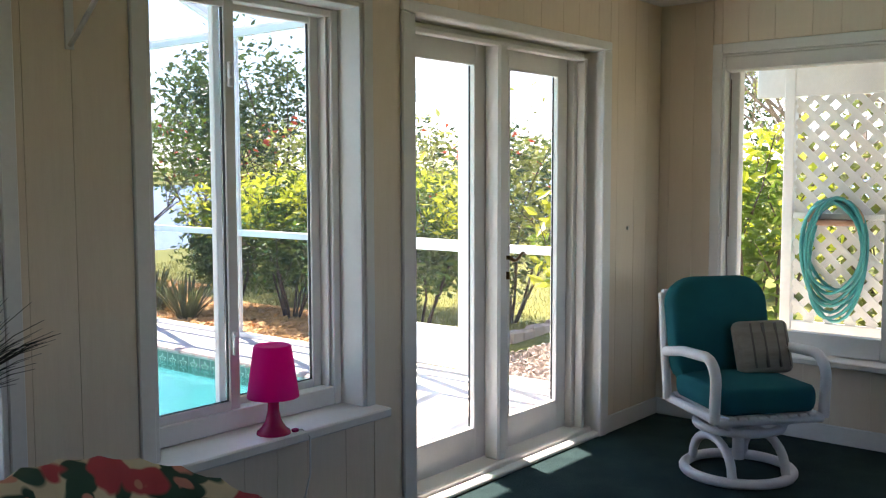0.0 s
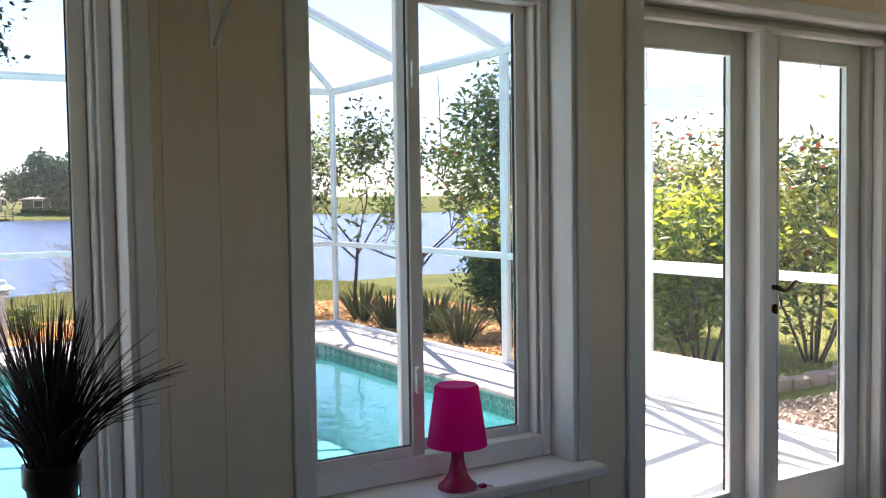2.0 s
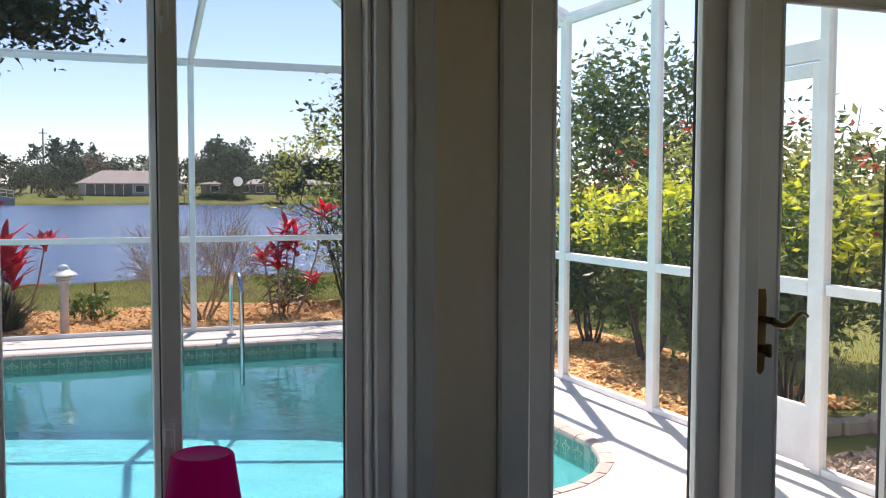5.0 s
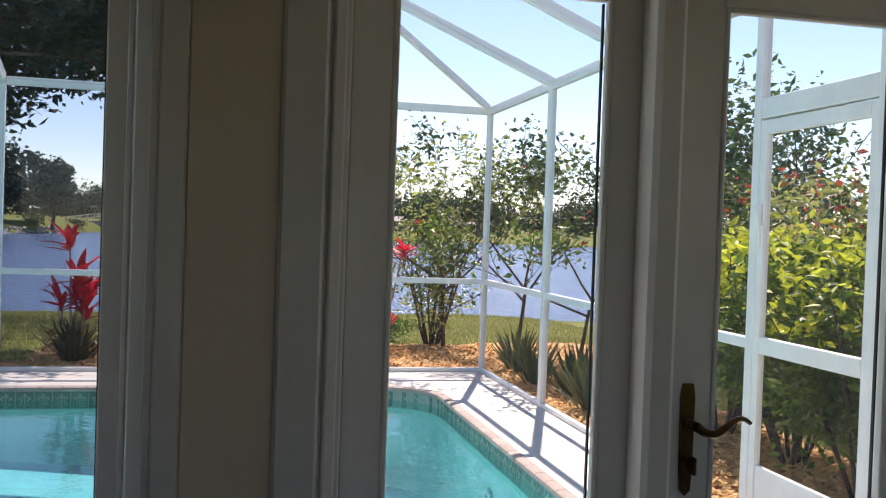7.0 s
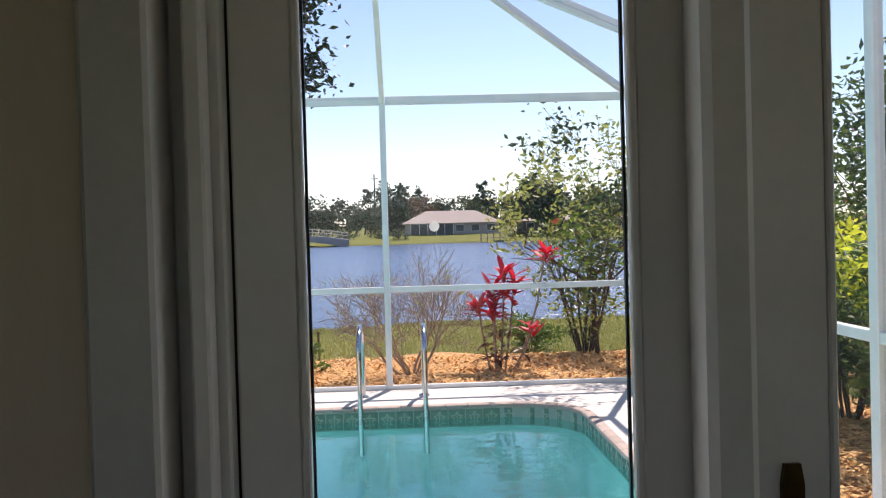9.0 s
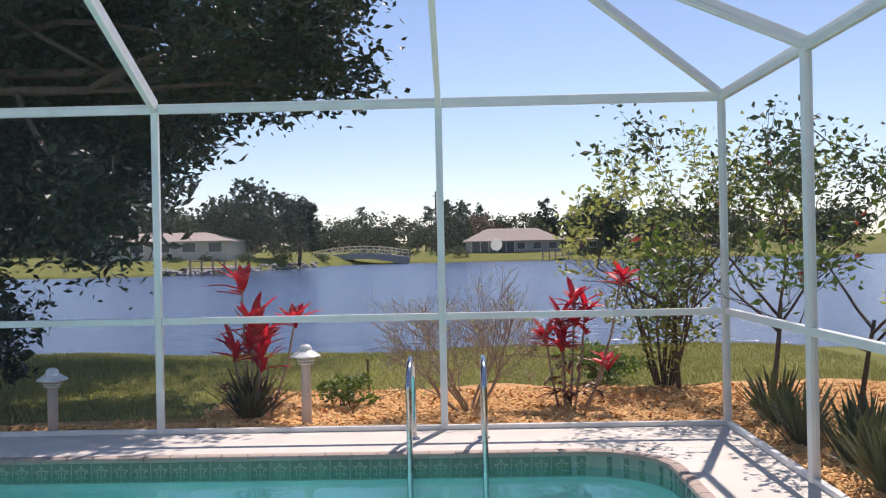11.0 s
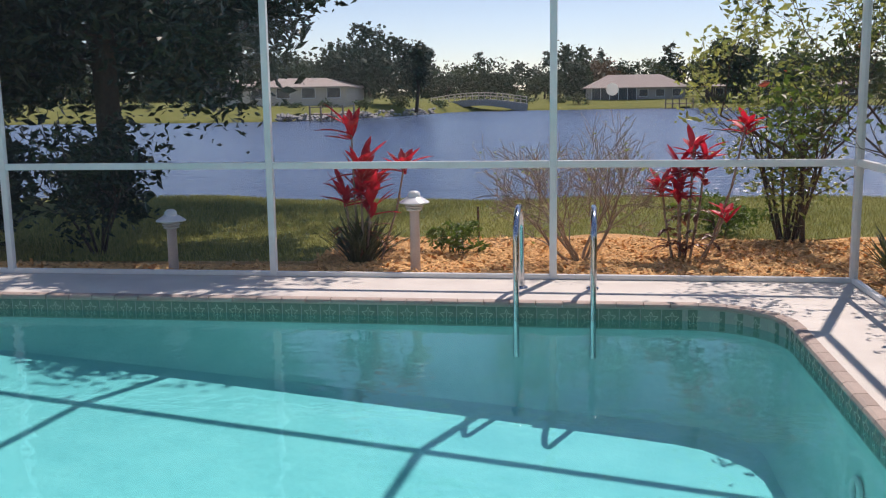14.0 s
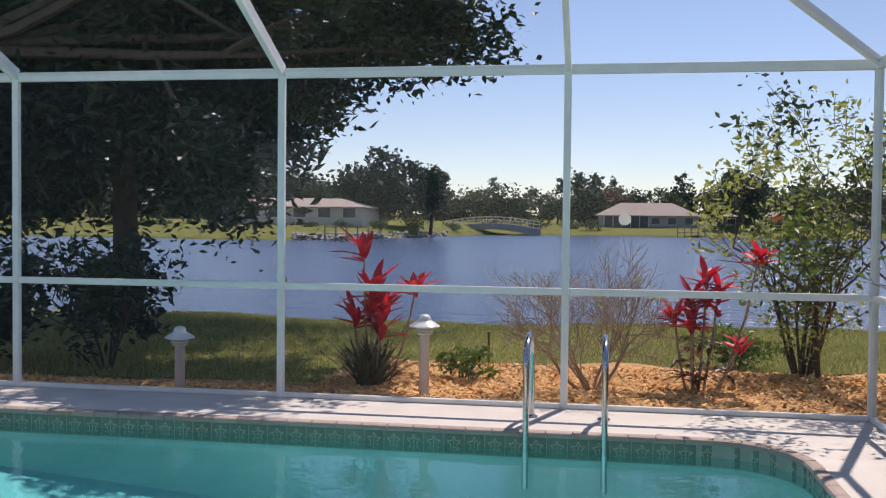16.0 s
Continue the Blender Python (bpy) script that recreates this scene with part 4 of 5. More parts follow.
sw = thing("light_switch", "small white switch plate on the boards", "switch", (1.90, WALL, 1.16))
part("plate", Geo().box((-0.036, -0.006, -0.058), (0.036, 0, 0.058), 0.003), M_TRIM, sw)
part("toggle", Geo().box((-0.005, -0.018, -0.016), (0.005, -0.006, 0.004), 0.002), M_TRIM, sw)

# ---- curtain bracket between the windows ----
br = thing("rod_bracket", "white metal curtain rod bracket with a hook", "bracket", (-1.478, WALL, 1.83))
part("plate", Geo().box((-0.014, -0.014, 0.0), (0.014, -0.008, 0.17), 0.001), M_TRIM, br)
part("brace", Geo().tube([(0, -0.014, 0.012), (0, -0.06, 0.045), (0, -0.20, 0.160)], 0.008, 8), M_TRIM, br, "", 60)
part("hook", Geo().tube([(0, -0.004, 0.168), (0, -0.20, 0.168)] + arc((0, -0.222, 0.172), 0.022, 0, -250, 10, "yz"), 0.006, 8), M_ALU, br, "", 60)

# ---- dark grass in a pot on the second sill ----
pot = thing("potted_grass", "dark ornamental grass in a black pot on the sill", "plant", (-1.92, -0.215, SILL))
part("pot", Geo().lathe([(0.0, 0.0), (0.042, 0.0), (0.060, 0.20), (0.070, 0.215), (0.070, 0.262), (0.060, 0.262), (0.056, 0.22), (0.0, 0.22)], sides=24), mat("black_pot", (0.012, 0.012, 0.013), rough=0.35), pot, "black round pot", 40)
g = Geo()
for k in range(460):
    a, ln, tilt = R.uniform(0, 2 * math.pi), R.uniform(0.25, 0.46), R.uniform(0.15, 1.25)
    if math.sin(a) > 0:
        tilt *= 0.25
    p = Vector((0.045 * math.cos(a) * R.random(), 0.045 * math.sin(a) * R.random(), 0.22))
    pts, e = [p.copy()], 0.15 * tilt
    for q in range(5):
        e += tilt / 5
        p = p + Vector((math.cos(a) * math.sin(e), math.sin(a) * math.sin(e), math.cos(e))) * ln / 5
        pts.append(p.copy())
    g.tube(pts, [0.0028, 0.0027, 0.0024, 0.002, 0.0014, 0.0006], 3, cap=False)
part("blades", g, L_BLACK, pot, "thin drooping black-green blades")


# ---- planting beyond the cage ----
site = OUTDOORS


def shrub(name, label, at, r, h, n, size, lm, stems=7, seed=1, twig=M_BARK, low=0.35, cat="shrub", depth=1, clumps=40, extra=None, hollow=0.35):
    rng = random.Random(seed)
    s = thing(name, label, cat, at)
    g, tips = Geo(), []
    for k in range(stems):
        a = 2 * math.pi * k / stems + rng.uniform(-0.3, 0.3)
        branch(g, (0.06 * math.cos(a), 0.06 * math.sin(a), -0.03), (0.4 * math.cos(a) * r, 0.4 * math.sin(a) * r, 0.8), h * 0.62, 0.008 + 0.005 * h, depth, tips, rng)
    part("stems", g, twig, s, "", 60)
    pts = blob(n, (0, 0, h * (low + 1) / 2), (r, r, h * (1 - low) / 2), hollow, clumps)
    part("foliage", leaf_cloud("foliage", pts, size, lm), lm, s)
    if extra:
        for nm, k, sz, mt, zlo in extra:
            q = blob(k, (0, 0, h * (1 + zlo) / 2), (r * 1.02, r * 1.02, h * (1 - zlo) / 2 + 0.04), 0.85, clumps)
            part(nm, leaf_cloud(nm, q, sz, mt), mt, s, kind="stuff")
    return s


# hedge along the side screen
for k, (x, y, r, h) in enumerate([(3.75, 2.95, 0.62, 1.62), (3.85, 3.9, 0.62, 1.68), (3.85, 4.9, 0.60, 1.62), (3.9, 6.0, 0.55, 1.5)]):
    tagged(shrub("hedge_shrub", "dense green hedge shrub with yellow-green new leaves", (x, y, -0.2), r, h, 6000, 0.07, L_HEDGE, 9, k + 3, low=0.2,
                 extra=[("new_leaves", 800, 0.08, L_YELLOW, 0.62)], clumps=60), group="hedge shrubs")
for k, (x, y, r, h) in enumerate([(5.3, 4.6, 0.9, 2.25), (5.6, 6.6, 0.95, 2.3), (5.2, 2.9, 0.8, 2.0)]):
    tagged(shrub("flowering_shrub", "tall olive shrub with scattered orange-red flowers", (x, y, -0.2), r, h, 3800, 0.085, L_SPRING, 8, k + 13, low=0.3,
                 extra=[("flowers", 170, 0.08, L_ORANGE, 0.5), ("dark_leaves", 1800, 0.08, L_OAK, 0.2)], clumps=60), group="flowering shrubs")
shrub("young_shrub", "leafy shrub with bright yellow-green tips in gravel", (3.75, 1.05, -0.2), 0.42, 1.62, 700, 0.12, L_HEDGE, 6, 31, low=0.15,
      extra=[("new_leaves", 330, 0.13, L_YELLOW, 0.35)], clumps=26, hollow=0.2)
shrub("young_shrub", "leafy shrub with bright yellow-green tips in gravel", (4.6, -0.1, -0.2), 0.5, 1.9, 900, 0.11, L_HEDGE, 6, 33, low=0.1,
      extra=[("new_leaves", 400, 0.12, L_YELLOW, 0.4)], clumps=26, hollow=0.2)
shrub("round_shrub", "low clipped green shrub on the mulch", (2.0, 11.2, -0.22), 0.55, 0.5, 1500, 0.06, L_HEDGE, 5, 41, low=0.1, clumps=30)
shrub("round_shrub", "low clipped green shrub on the mulch", (-0.9, 9.5, -0.22), 0.30, 0.42, 700, 0.06, L_HEDGE, 5, 42, low=0.1, clumps=20)
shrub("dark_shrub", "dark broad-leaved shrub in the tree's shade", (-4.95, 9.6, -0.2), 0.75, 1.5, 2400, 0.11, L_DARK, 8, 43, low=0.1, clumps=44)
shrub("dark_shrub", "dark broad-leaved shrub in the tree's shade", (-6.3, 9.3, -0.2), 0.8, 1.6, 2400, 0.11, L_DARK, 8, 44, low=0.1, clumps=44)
# bush and small tree at the cage corner
shrub("leafy_bush", "upright green bush with many thin stems", (2.62, 10.6, -0.22), 0.62, 1.95, 1500, 0.07, L_HEDGE, 12, 45, low=0.12, clumps=60,
      extra=[("light_leaves", 1300, 0.07, L_SPRING, 0.2)], hollow=0.15)


def tree(name, label, at, trunk_h, r0, spread, seed, lm, n, size, depth=3, kids=3, lean=(0, 0, 1), jit=0.18, bark=M_BARK, up=0.2, shrink=0.7, wob=0.35, cat="tree", flowers=None):
    rng = random.Random(seed)
    s = thing(name, label, cat, at)
    g, tips = Geo(), []
    branch(g, (0, 0, -0.1), lean, trunk_h, r0, 0, [], rng, 0.12, sides=9)
    topp = Vector(g.v[-5])
    for k in range(4):
        a = 2 * math.pi * k / 4 + rng.uniform(-0.5, 0.5)
        branch(g, topp * rng.uniform(0.7, 1.0), (math.cos(a), math.sin(a), rng.uniform(0.3, 1.2)), spread, r0 * 0.5, depth, tips, rng, wob, kids, shrink, up)
    part("trunk", g, bark, s, "", 60)
    part("crown", leaf_cloud("crown", around(tips, n, jit), size, lm), lm, s)
    if flowers:
        part("flowers", leaf_cloud("flowers", around(tips, flowers[0], jit), flowers[1], flowers[2]), flowers[2], s, kind="stuff")
    return s


tree("small_tree", "slender tree with sparse pale new leaves", (2.75, 10.4, -0.22), 1.25, 0.035, 1.05, 52, L_SPRING, 1900, 0.075, 3, 3, (-0.1, 0, 1), 0.10, up=0.3)
tree("small_tree", "slender dark-stemmed tree beside the screen", (3.3, 8.9, -0.22), 1.2, 0.032, 0.95, 53, L_OAK, 2300, 0.075, 3, 3, (0.1, 0, 1), 0.10, up=0.35)
tree("small_tree", "slender dark-stemmed tree beside the screen", (3.75, 8.0, -0.22), 1.1, 0.030, 0.9, 58, L_HEDGE, 2200, 0.075, 3, 3, (0.1, 0, 1), 0.10, up=0.3, flowers=(60, 0.07, L_ORANGE))
# trees of the side garden
shrub("dense_tree", "round dense dark green garden tree", (6.5, 9.2, -0.2), 1.35, 3.7, 7000, 0.11, L_OAK, 6, 54, low=0.25, cat="tree", clumps=80)
tree("garden_tree", "spreading half-bare tree with small leaves", (9.0, 3.2, -0.2), 1.5, 0.11, 1.75, 55, L_SPRING, 1700, 0.08, 3, 4, (0, 0, 1), 0.25, bark=M_TWIG)
tree("garden_tree", "spreading half-bare tree with small leaves", (11.5, -0.5, -0.2), 1.6, 0.12, 2.0, 56, L_SPRING, 2600, 0.09, 3, 4, (0, 0, 1), 0.3, bark=M_TWIG)
tree("garden_tree", "spreading tree with dense dark green leaves", (21.0, 9.0, -0.2), 1.7, 0.16, 2.0, 57, L_OAK, 8000, 0.16, 3, 3, (0, 0, 1), 0.4)
tree("garden_tree", "spreading half-bare tree with small leaves", (8.6, 0.2, -0.2), 1.3, 0.10, 1.5, 59, L_SPRING, 1500, 0.08, 3, 4, (0, 0, 1), 0.25, bark=M_TWIG)
for k, (x, y) in enumerate([(7.0, -2.0), (7.4, -0.6), (6.8, -3.4), (9.2, 1.8), (13, 2.4), (14, -2.5), (16, 8.0), (11, 8.4)]):
    shrub("garden_shrub", "tall green garden shrub at the lawn's edge", (x, y, -0.2), 1.15, 2.5 if x < 9 else 1.9, 2600, 0.13, L_SPRING if k % 2 else L_HEDGE, 6, 60 + k, low=0.02, clumps=46)


# the dark tree that hangs over the cage
def big_tree():
    rng = random.Random(71)
    s = thing("cypress_tree", "large dark tree with drooping feathery sprays", "tree", (-7.05, 14.0, -0.25))
    g, tips = Geo(), []
    pts = [(0, 0, -0.2), (0.02, 0, 1.2), (-0.03, 0.05, 2.6), (0.02, 0.1, 4.4), (0.0, 0.0, 7.0)]
    g.tube(pts, [0.27, 0.20, 0.18, 0.15, 0.08], 12)
    for k in range(80):
        z = rng.uniform(2.2, 7.0)
        a = rng.uniform(0, 2 * math.pi)
        branch(g, (0, 0, z), (math.cos(a), math.sin(a), 0.12), rng.uniform(1.5, 2.4), 0.05, 1, tips, rng, 0.3, 4, 0.62, -0.1, 5)
    part("trunk", g, M_BARK, s, "", 60)
    p = around(tips, 100000, 0.27)
    k = N.integers(0, 5200, len(p))
    drop = N.random(5200)[k] ** 2 * 1.25
    p[:, 2] -= drop * N.random(len(p))
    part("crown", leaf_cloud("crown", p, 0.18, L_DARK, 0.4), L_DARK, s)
    # a bough that reaches over the water
    s2 = thing("oak_tree", "broad oak with dense small dark leaves overhead", "tree", (-8.6, 10.6, -0.2))
    g, tips = Geo(), []
    g.tube([(0, 0, -0.2), (0.1, 0.1, 1.6), (0.3, 0.2, 3.0), (0.9, 0.4, 4.4)], [0.30, 0.24, 0.2, 0.15], 12)
    for d, ln in (((1, 0.02, -0.02), 3.6), ((1, 0.15, 0.10), 3.8), ((1, -0.1, 0.22), 3.6), ((0.8, 0.6, 0.15), 3.0), ((-0.6, 0.5, 0.5), 2.0), ((1, 0.1, 0.45), 3.4), ((1, 0.25, 0.3), 3.2)):
        branch(g, (0.8, 0.4, 3.85), d, ln, 0.09, 2, tips, rng, 0.3, 4, 0.6, 0.0, 6)
    # limbs and leaves added above the view, to shade the lawn
    for k in range(6):
        end = Vector((rng.uniform(2.4, 7.6), rng.uniform(5.6, 9.6), rng.uniform(7.1, 7.8)))
        mid = Vector((0.9, 0.4, 4.4)).lerp(end, 0.5) + Vector((0, 0, 0.7))
        g.tube([(0.9, 0.4, 4.3), mid, end], [0.06, 0.04, 0.02], 7)
        branch(g, end, (end.x, end.y, 0.6), 1.2, 0.03, 1, [], rng, 0.3, 4, 0.6, 0.1, 5)
    part("trunk", g, M_BARK, s2, "", 60)
    high = blob(14000, (4.9, 8.0, 7.9), (3.9, 3.0, 0.9), 0.1, 60)
    low = around(tips, 34000, 0.17)
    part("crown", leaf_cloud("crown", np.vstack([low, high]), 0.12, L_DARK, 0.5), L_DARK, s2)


big_tree()


# ---- red cordylines, spiky plants, bare shrub ----
def sword(g, p, a, ln, w, e0, bend, slot=0):
    """One long blade, folded along its middle."""
    d, pts = Vector(p), []
    e = e0
    side = Vector((-math.sin(a), math.cos(a), 0))
    prof = (0.35, 0.9, 1.0, 0.8, 0.03)
    vs = []
    for q in range(5):
        vs += [d + side * w * prof[q], d + Vector((0, 0, -w * 0.35 * prof[q])), d - side * w * prof[q]]
        e += bend / 5
        d = d + Vector((math.cos(a) * math.sin(e), math.sin(a) * math.sin(e), math.cos(e))) * ln / 4
    fs = []
    for q in range(4):
        b = q * 3
        fs += [(b, b + 1, b + 4, b + 3), (b + 1, b + 2, b + 5, b + 4)]
    g.add(vs, fs, slot)


def cordyline(at, canes, seed, label, skirt=0):
    rng = random.Random(seed)
    s = thing("red_cordyline", label, "plant", at)
    for x, y, h, n, ln, rusty in canes:
        g = Geo().tube([(x * 0.35, y * 0.35, -0.03), (x * 0.8, y * 0.8, h * 0.55), (x, y, h)], [0.014, 0.012, 0.010], 6)
        c = part("cane", g, M_TWIG, s, "", 60)
        g = Geo()
        for k in range(n):
            a = rng.uniform(0, 2 * math.pi)
            z = h - 0.22 * (k / n) * (1.6 if n > 16 else 0.6)
            sword(g, (x, y, z), a, ln * rng.uniform(0.7, 1.1), 0.036, rng.uniform(0.3, 1.3), rng.uniform(0.2, 1.0))
        part("red_leaves", g, L_RED, c)
        if rusty:
            g = Geo()
            for k in range(rusty):
                a = rng.uniform(0, 2 * math.pi)
                sword(g, (x * 0.7, y * 0.7, rng.uniform(0.15, h * 0.6)), a, ln * 0.8, 0.024, rng.uniform(0.9, 1.5), 1.2)
            part("withered_leaves", g, L_RUST, c)
    if skirt:
        g = Geo()
        for k in range(skirt):
            sword(g, (rng.uniform(-0.1, 0.1), rng.uniform(-0.1, 0.1), 0.0), rng.uniform(0, 6.28), rng.uniform(0.4, 0.68), 0.016, rng.uniform(0.1, 0.7), rng.uniform(0.3, 1.0))
        part("green_leaves", g, L_SPIKE, s)
    return s


cordyline((-1.78, 8.95, -0.21), [(-0.08, 0, 1.38, 14, 0.36, 0), (0.0, 0.03, 1.02, 28, 0.40, 0), (0.10, 0.0, 0.82, 26, 0.38, 12), (-0.16, 0.0, 0.72, 16, 0.34, 10), (0.44, 0.05, 1.04, 16, 0.32, 0)], 81, "red-leaved cordyline over green sword leaves", 120)
cordyline((1.36, 9.3, -0.21), [(0.10, 0, 1.18, 22, 0.27, 8), (-0.02, 0.05, 0.98, 26, 0.27, 12), (0.22, 0.05, 1.10, 18, 0.25, 10), (-0.20, 0, 0.80, 16, 0.25, 12), (0.60, 0.1, 1.38, 14, 0.25, 0), (0.42, 0, 0.52, 8, 0.22, 8), (-0.05, -0.1, 0.72, 16, 0.25, 14)], 82, "cluster of bright red cordyline canes in mulch")


def spiky(at, seed, n=70, ln=0.56):
    rng = random.Random(seed)
    g = Geo()
    for k in range(n):
        a = rng.uniform(0, 6.28)
        sword(g, (0.12 * math.cos(a) * rng.random(), 0.12 * math.sin(a) * rng.random(), 0), a, ln * rng.uniform(0.6, 1.1), 0.017, rng.uniform(0.05, 0.7), rng.uniform(0.1, 0.7))
    return solid("spiky_plant", g, L_SPIKE, "clump of long green sword-shaped leaves", "plant", m=Matrix.Translation(at))


for k, (x, y) in enumerate([(3.05, 7.35), (3.2, 6.6), (3.15, 8.3), (3.5, 7.0), (3.1, 5.8)]):
    spiky((x, y, -0.2), 90 + k)

s = thing("bare_shrub", "nearly leafless shrub of fine tangled twigs", "shrub", (0.38, 9.15, -0.21))
rng = random.Random(101)
g, tips = Geo(), []
for k in range(8):
    a = 2 * math.pi * k / 8 + rng.uniform(-0.3, 0.3)
    branch(g, (0.05 * math.cos(a), 0.05 * math.sin(a), 0), (math.cos(a) * 0.9, math.sin(a) * 0.4, 0.85), 0.60, 0.018, 3, tips, rng, 0.55, 5, 0.70, 0.06, 6)
part("twigs", g, M_TWIG, s, "", 60)
part("buds", leaf_cloud("buds", around(tips, 420, 0.03), 0.035, L_SPRING), L_SPRING, s, "small pale green buds", kind="stuff")


# ---- garden lights, stake ----
def bollard(at, h, label):
    b = thing("garden_light", label, "garden light", at)
    part("post", Geo().lathe([(0.048, 0.0), (0.046, h * 0.72), (0.050, h * 0.74)], sides=16), mat("pinkish_post", (0.62, 0.52, 0.46), (0.5, 0.42, 0.37), 0.6, scale=6, bump=0.1), b, "faded beige post", 40)
    z = h * 0.74
    part("louvre", Geo().lathe([(0.05, z), (0.075, z + 0.008), (0.075, z + 0.02), (0.05, z + 0.026), (0.085, z + 0.034), (0.085, z + 0.046), (0.05, z + 0.052), (0.092, z + 0.06), (0.092, z + 0.07), (0.05, z + 0.075)], sides=20), M_DECK, b, "", 30)
    part("cap", Geo().lathe([(0.05, z + 0.07), (0.142, z + 0.075), (0.142, z + 0.083), (0.095, z + 0.115), (0.060, z + 0.135), (0.056, z + 0.165), (0.035, z + 0.185), (0.0, z + 0.19)], sides=24), M_ALU, b, "white domed cap", 40)
    return tagged(b, group="garden lights")


bollard((-3.54, 8.42, -0.21), 0.60, "short beige garden light with a white cap")
bollard((-1.16, 8.48, -0.21), 0.83, "tall beige garden light with a white cap")
solid("garden_stake", Geo().tube([(-0.79, 10.6, -0.25), (-0.80, 10.6, 0.2)], 0.014, 7), M_BARK, "thin dark wooden stake in the lawn", "stake")

# ---- mulch beds, gravel ----
def bed(name, label, cat, pts, z, m):
    g = Geo()
    n = len(pts)
    cxx, cyy = sum(p[0] for p in pts) / n, sum(p[1] for p in pts) / n
    vs = [(cxx, cyy, z + 0.03)]
    for k in (0.6, 0.93, 1.0):
        vs += [(cxx + (x - cxx) * k, cyy + (y - cyy) * k, z + (0.025 if k < 1 else -0.07)) for x, y in pts]
    fs = [(0, 1 + i, 1 + (i + 1) % n) for i in range(n)]
    for q in range(2):
        fs += [(1 + q * n + i, 1 + (q + 1) * n + i, 1 + (q + 1) * n + (i + 1) % n, 1 + q * n + (i + 1) % n) for i in range(n)]
    return tagged(part(name, g.add(vs, fs), m, smooth=50), label, cat, "", "structure")


def wavy(x0, x1, y0, y1, n=40, amp=0.25):
    o = [(x0 + (x1 - x0) * k / n, y0) for k in range(n + 1)]
    return o + [(x1 + (x0 - x1) * k / n, y1 + amp * math.sin(k * 0.5) + amp * 0.5 * math.sin(k * 1.3)) for k in range(n + 1)]


bed("mulch_bed", "orange-brown shredded bark mulch bed", "mulch", [(x, y if x > -2.2 or y < 8.3 else 8.75 + 0.05 * math.sin(3 * x)) for x, y in wavy(-6.5, 5.5, CY + 0.06, 10.9)], -0.20, M_MULCH)
bed("mulch_bed", "orange-brown shredded bark mulch bed", "mulch", [(2.72, 2.75), (4.3, 2.75), (4.5, 4.5), (4.4, 8.1), (2.72, 8.1)], -0.198, M_MULCH)
bed("gravel_bed", "bed of loose tan river stones", "gravel", [(2.72, 0.0), (4.6, -0.4), (4.9, 1.0), (4.2, 1.9), (2.72, 1.55)], -0.198, M_PEBBLE)
g = Geo()
for k in range(30):
    a, b = (4.55 - 0.10 * math.sin(k), 2.35)
    g.box((2.75 + k * 0.21, 2.2 + 0.04 * math.sin(k * 0.7), -0.22), (2.75 + k * 0.21 + 0.2, 2.32 + 0.04 * math.sin(k * 0.7), -0.10 + 0.01 * math.sin(k * 3)), 0.02)
tagged(part("garden_edging", g, M_COPING), "low brick edging between gravel and lawn", "edging", "", "structure")


def chips(name, label, cat, n, region, z, size, m, flat=0.25):
    p = np.empty((0, 3))
    while len(p) < n:
        q = N.random((n, 2)) * [region[1] - region[0], region[3] - region[2]] + [region[0], region[2]]
        keep = region[4](q[:, 0], q[:, 1]) if len(region) > 4 else np.ones(n, bool)
        q = q[keep]
        p = np.vstack([p, np.column_stack([q, np.full(len(q), z) + N.random(len(q)) * size * 0.25])])
    p = p[:n]
    a = N.random(n) * 6.28
    tl = N.normal(size=n) * 0.35
    L, W = size * (0.5 + N.random(n)), size * 0.3 * (0.5 + N.random(n))
    d = np.column_stack([np.cos(a), np.sin(a), tl])
    s_ = np.column_stack([-np.sin(a), np.cos(a), N.normal(size=n) * 0.3])
    h = np.array([0, 0, size * flat])
    v = np.stack([p - d * L[:, None] * .5 - s_ * W[:, None] * .5, p + d * L[:, None] * .5 - s_ * W[:, None] * .5, p + d * L[:, None] * .5 + s_ * W[:, None] * .5,
                  p - d * L[:, None] * .5 + s_ * W[:, None] * .5, p + h], 1).reshape(-1, 3)
    i = np.arange(n)[:, None] * 5
    f = np.concatenate([i + [0, 1, 4], i + [1, 2, 4], i + [2, 3, 4], i + [3, 0, 4]], 1).reshape(-1, 3)
    me = bpy.data.meshes.new(name)
    me.from_pydata(v.tolist(), [], f.tolist())
    me.materials.append(m)
    return tagged(part(name, me, m), label, cat, "", "stuff")


chips("mulch_chips", "loose shreds of orange-brown bark", "mulch", 16000, (-6.2, 5.2, CY + 0.1, 10.6, lambda x, y: (x > -2.3) | (y < 8.7)), -0.175, 0.075, M_CHIP, 0.12)
chips("mulch_chips", "loose shreds of orange-brown bark", "mulch", 5000, (2.76, 4.3, 2.8, 8.0), -0.172, 0.075, M_CHIP, 0.12)
chips("river_stones", "loose tan river stones", "gravel", 3200, (2.76, 4.5, 0.0, 1.75), -0.172, 0.075, M_PEBBLE, 0.35)


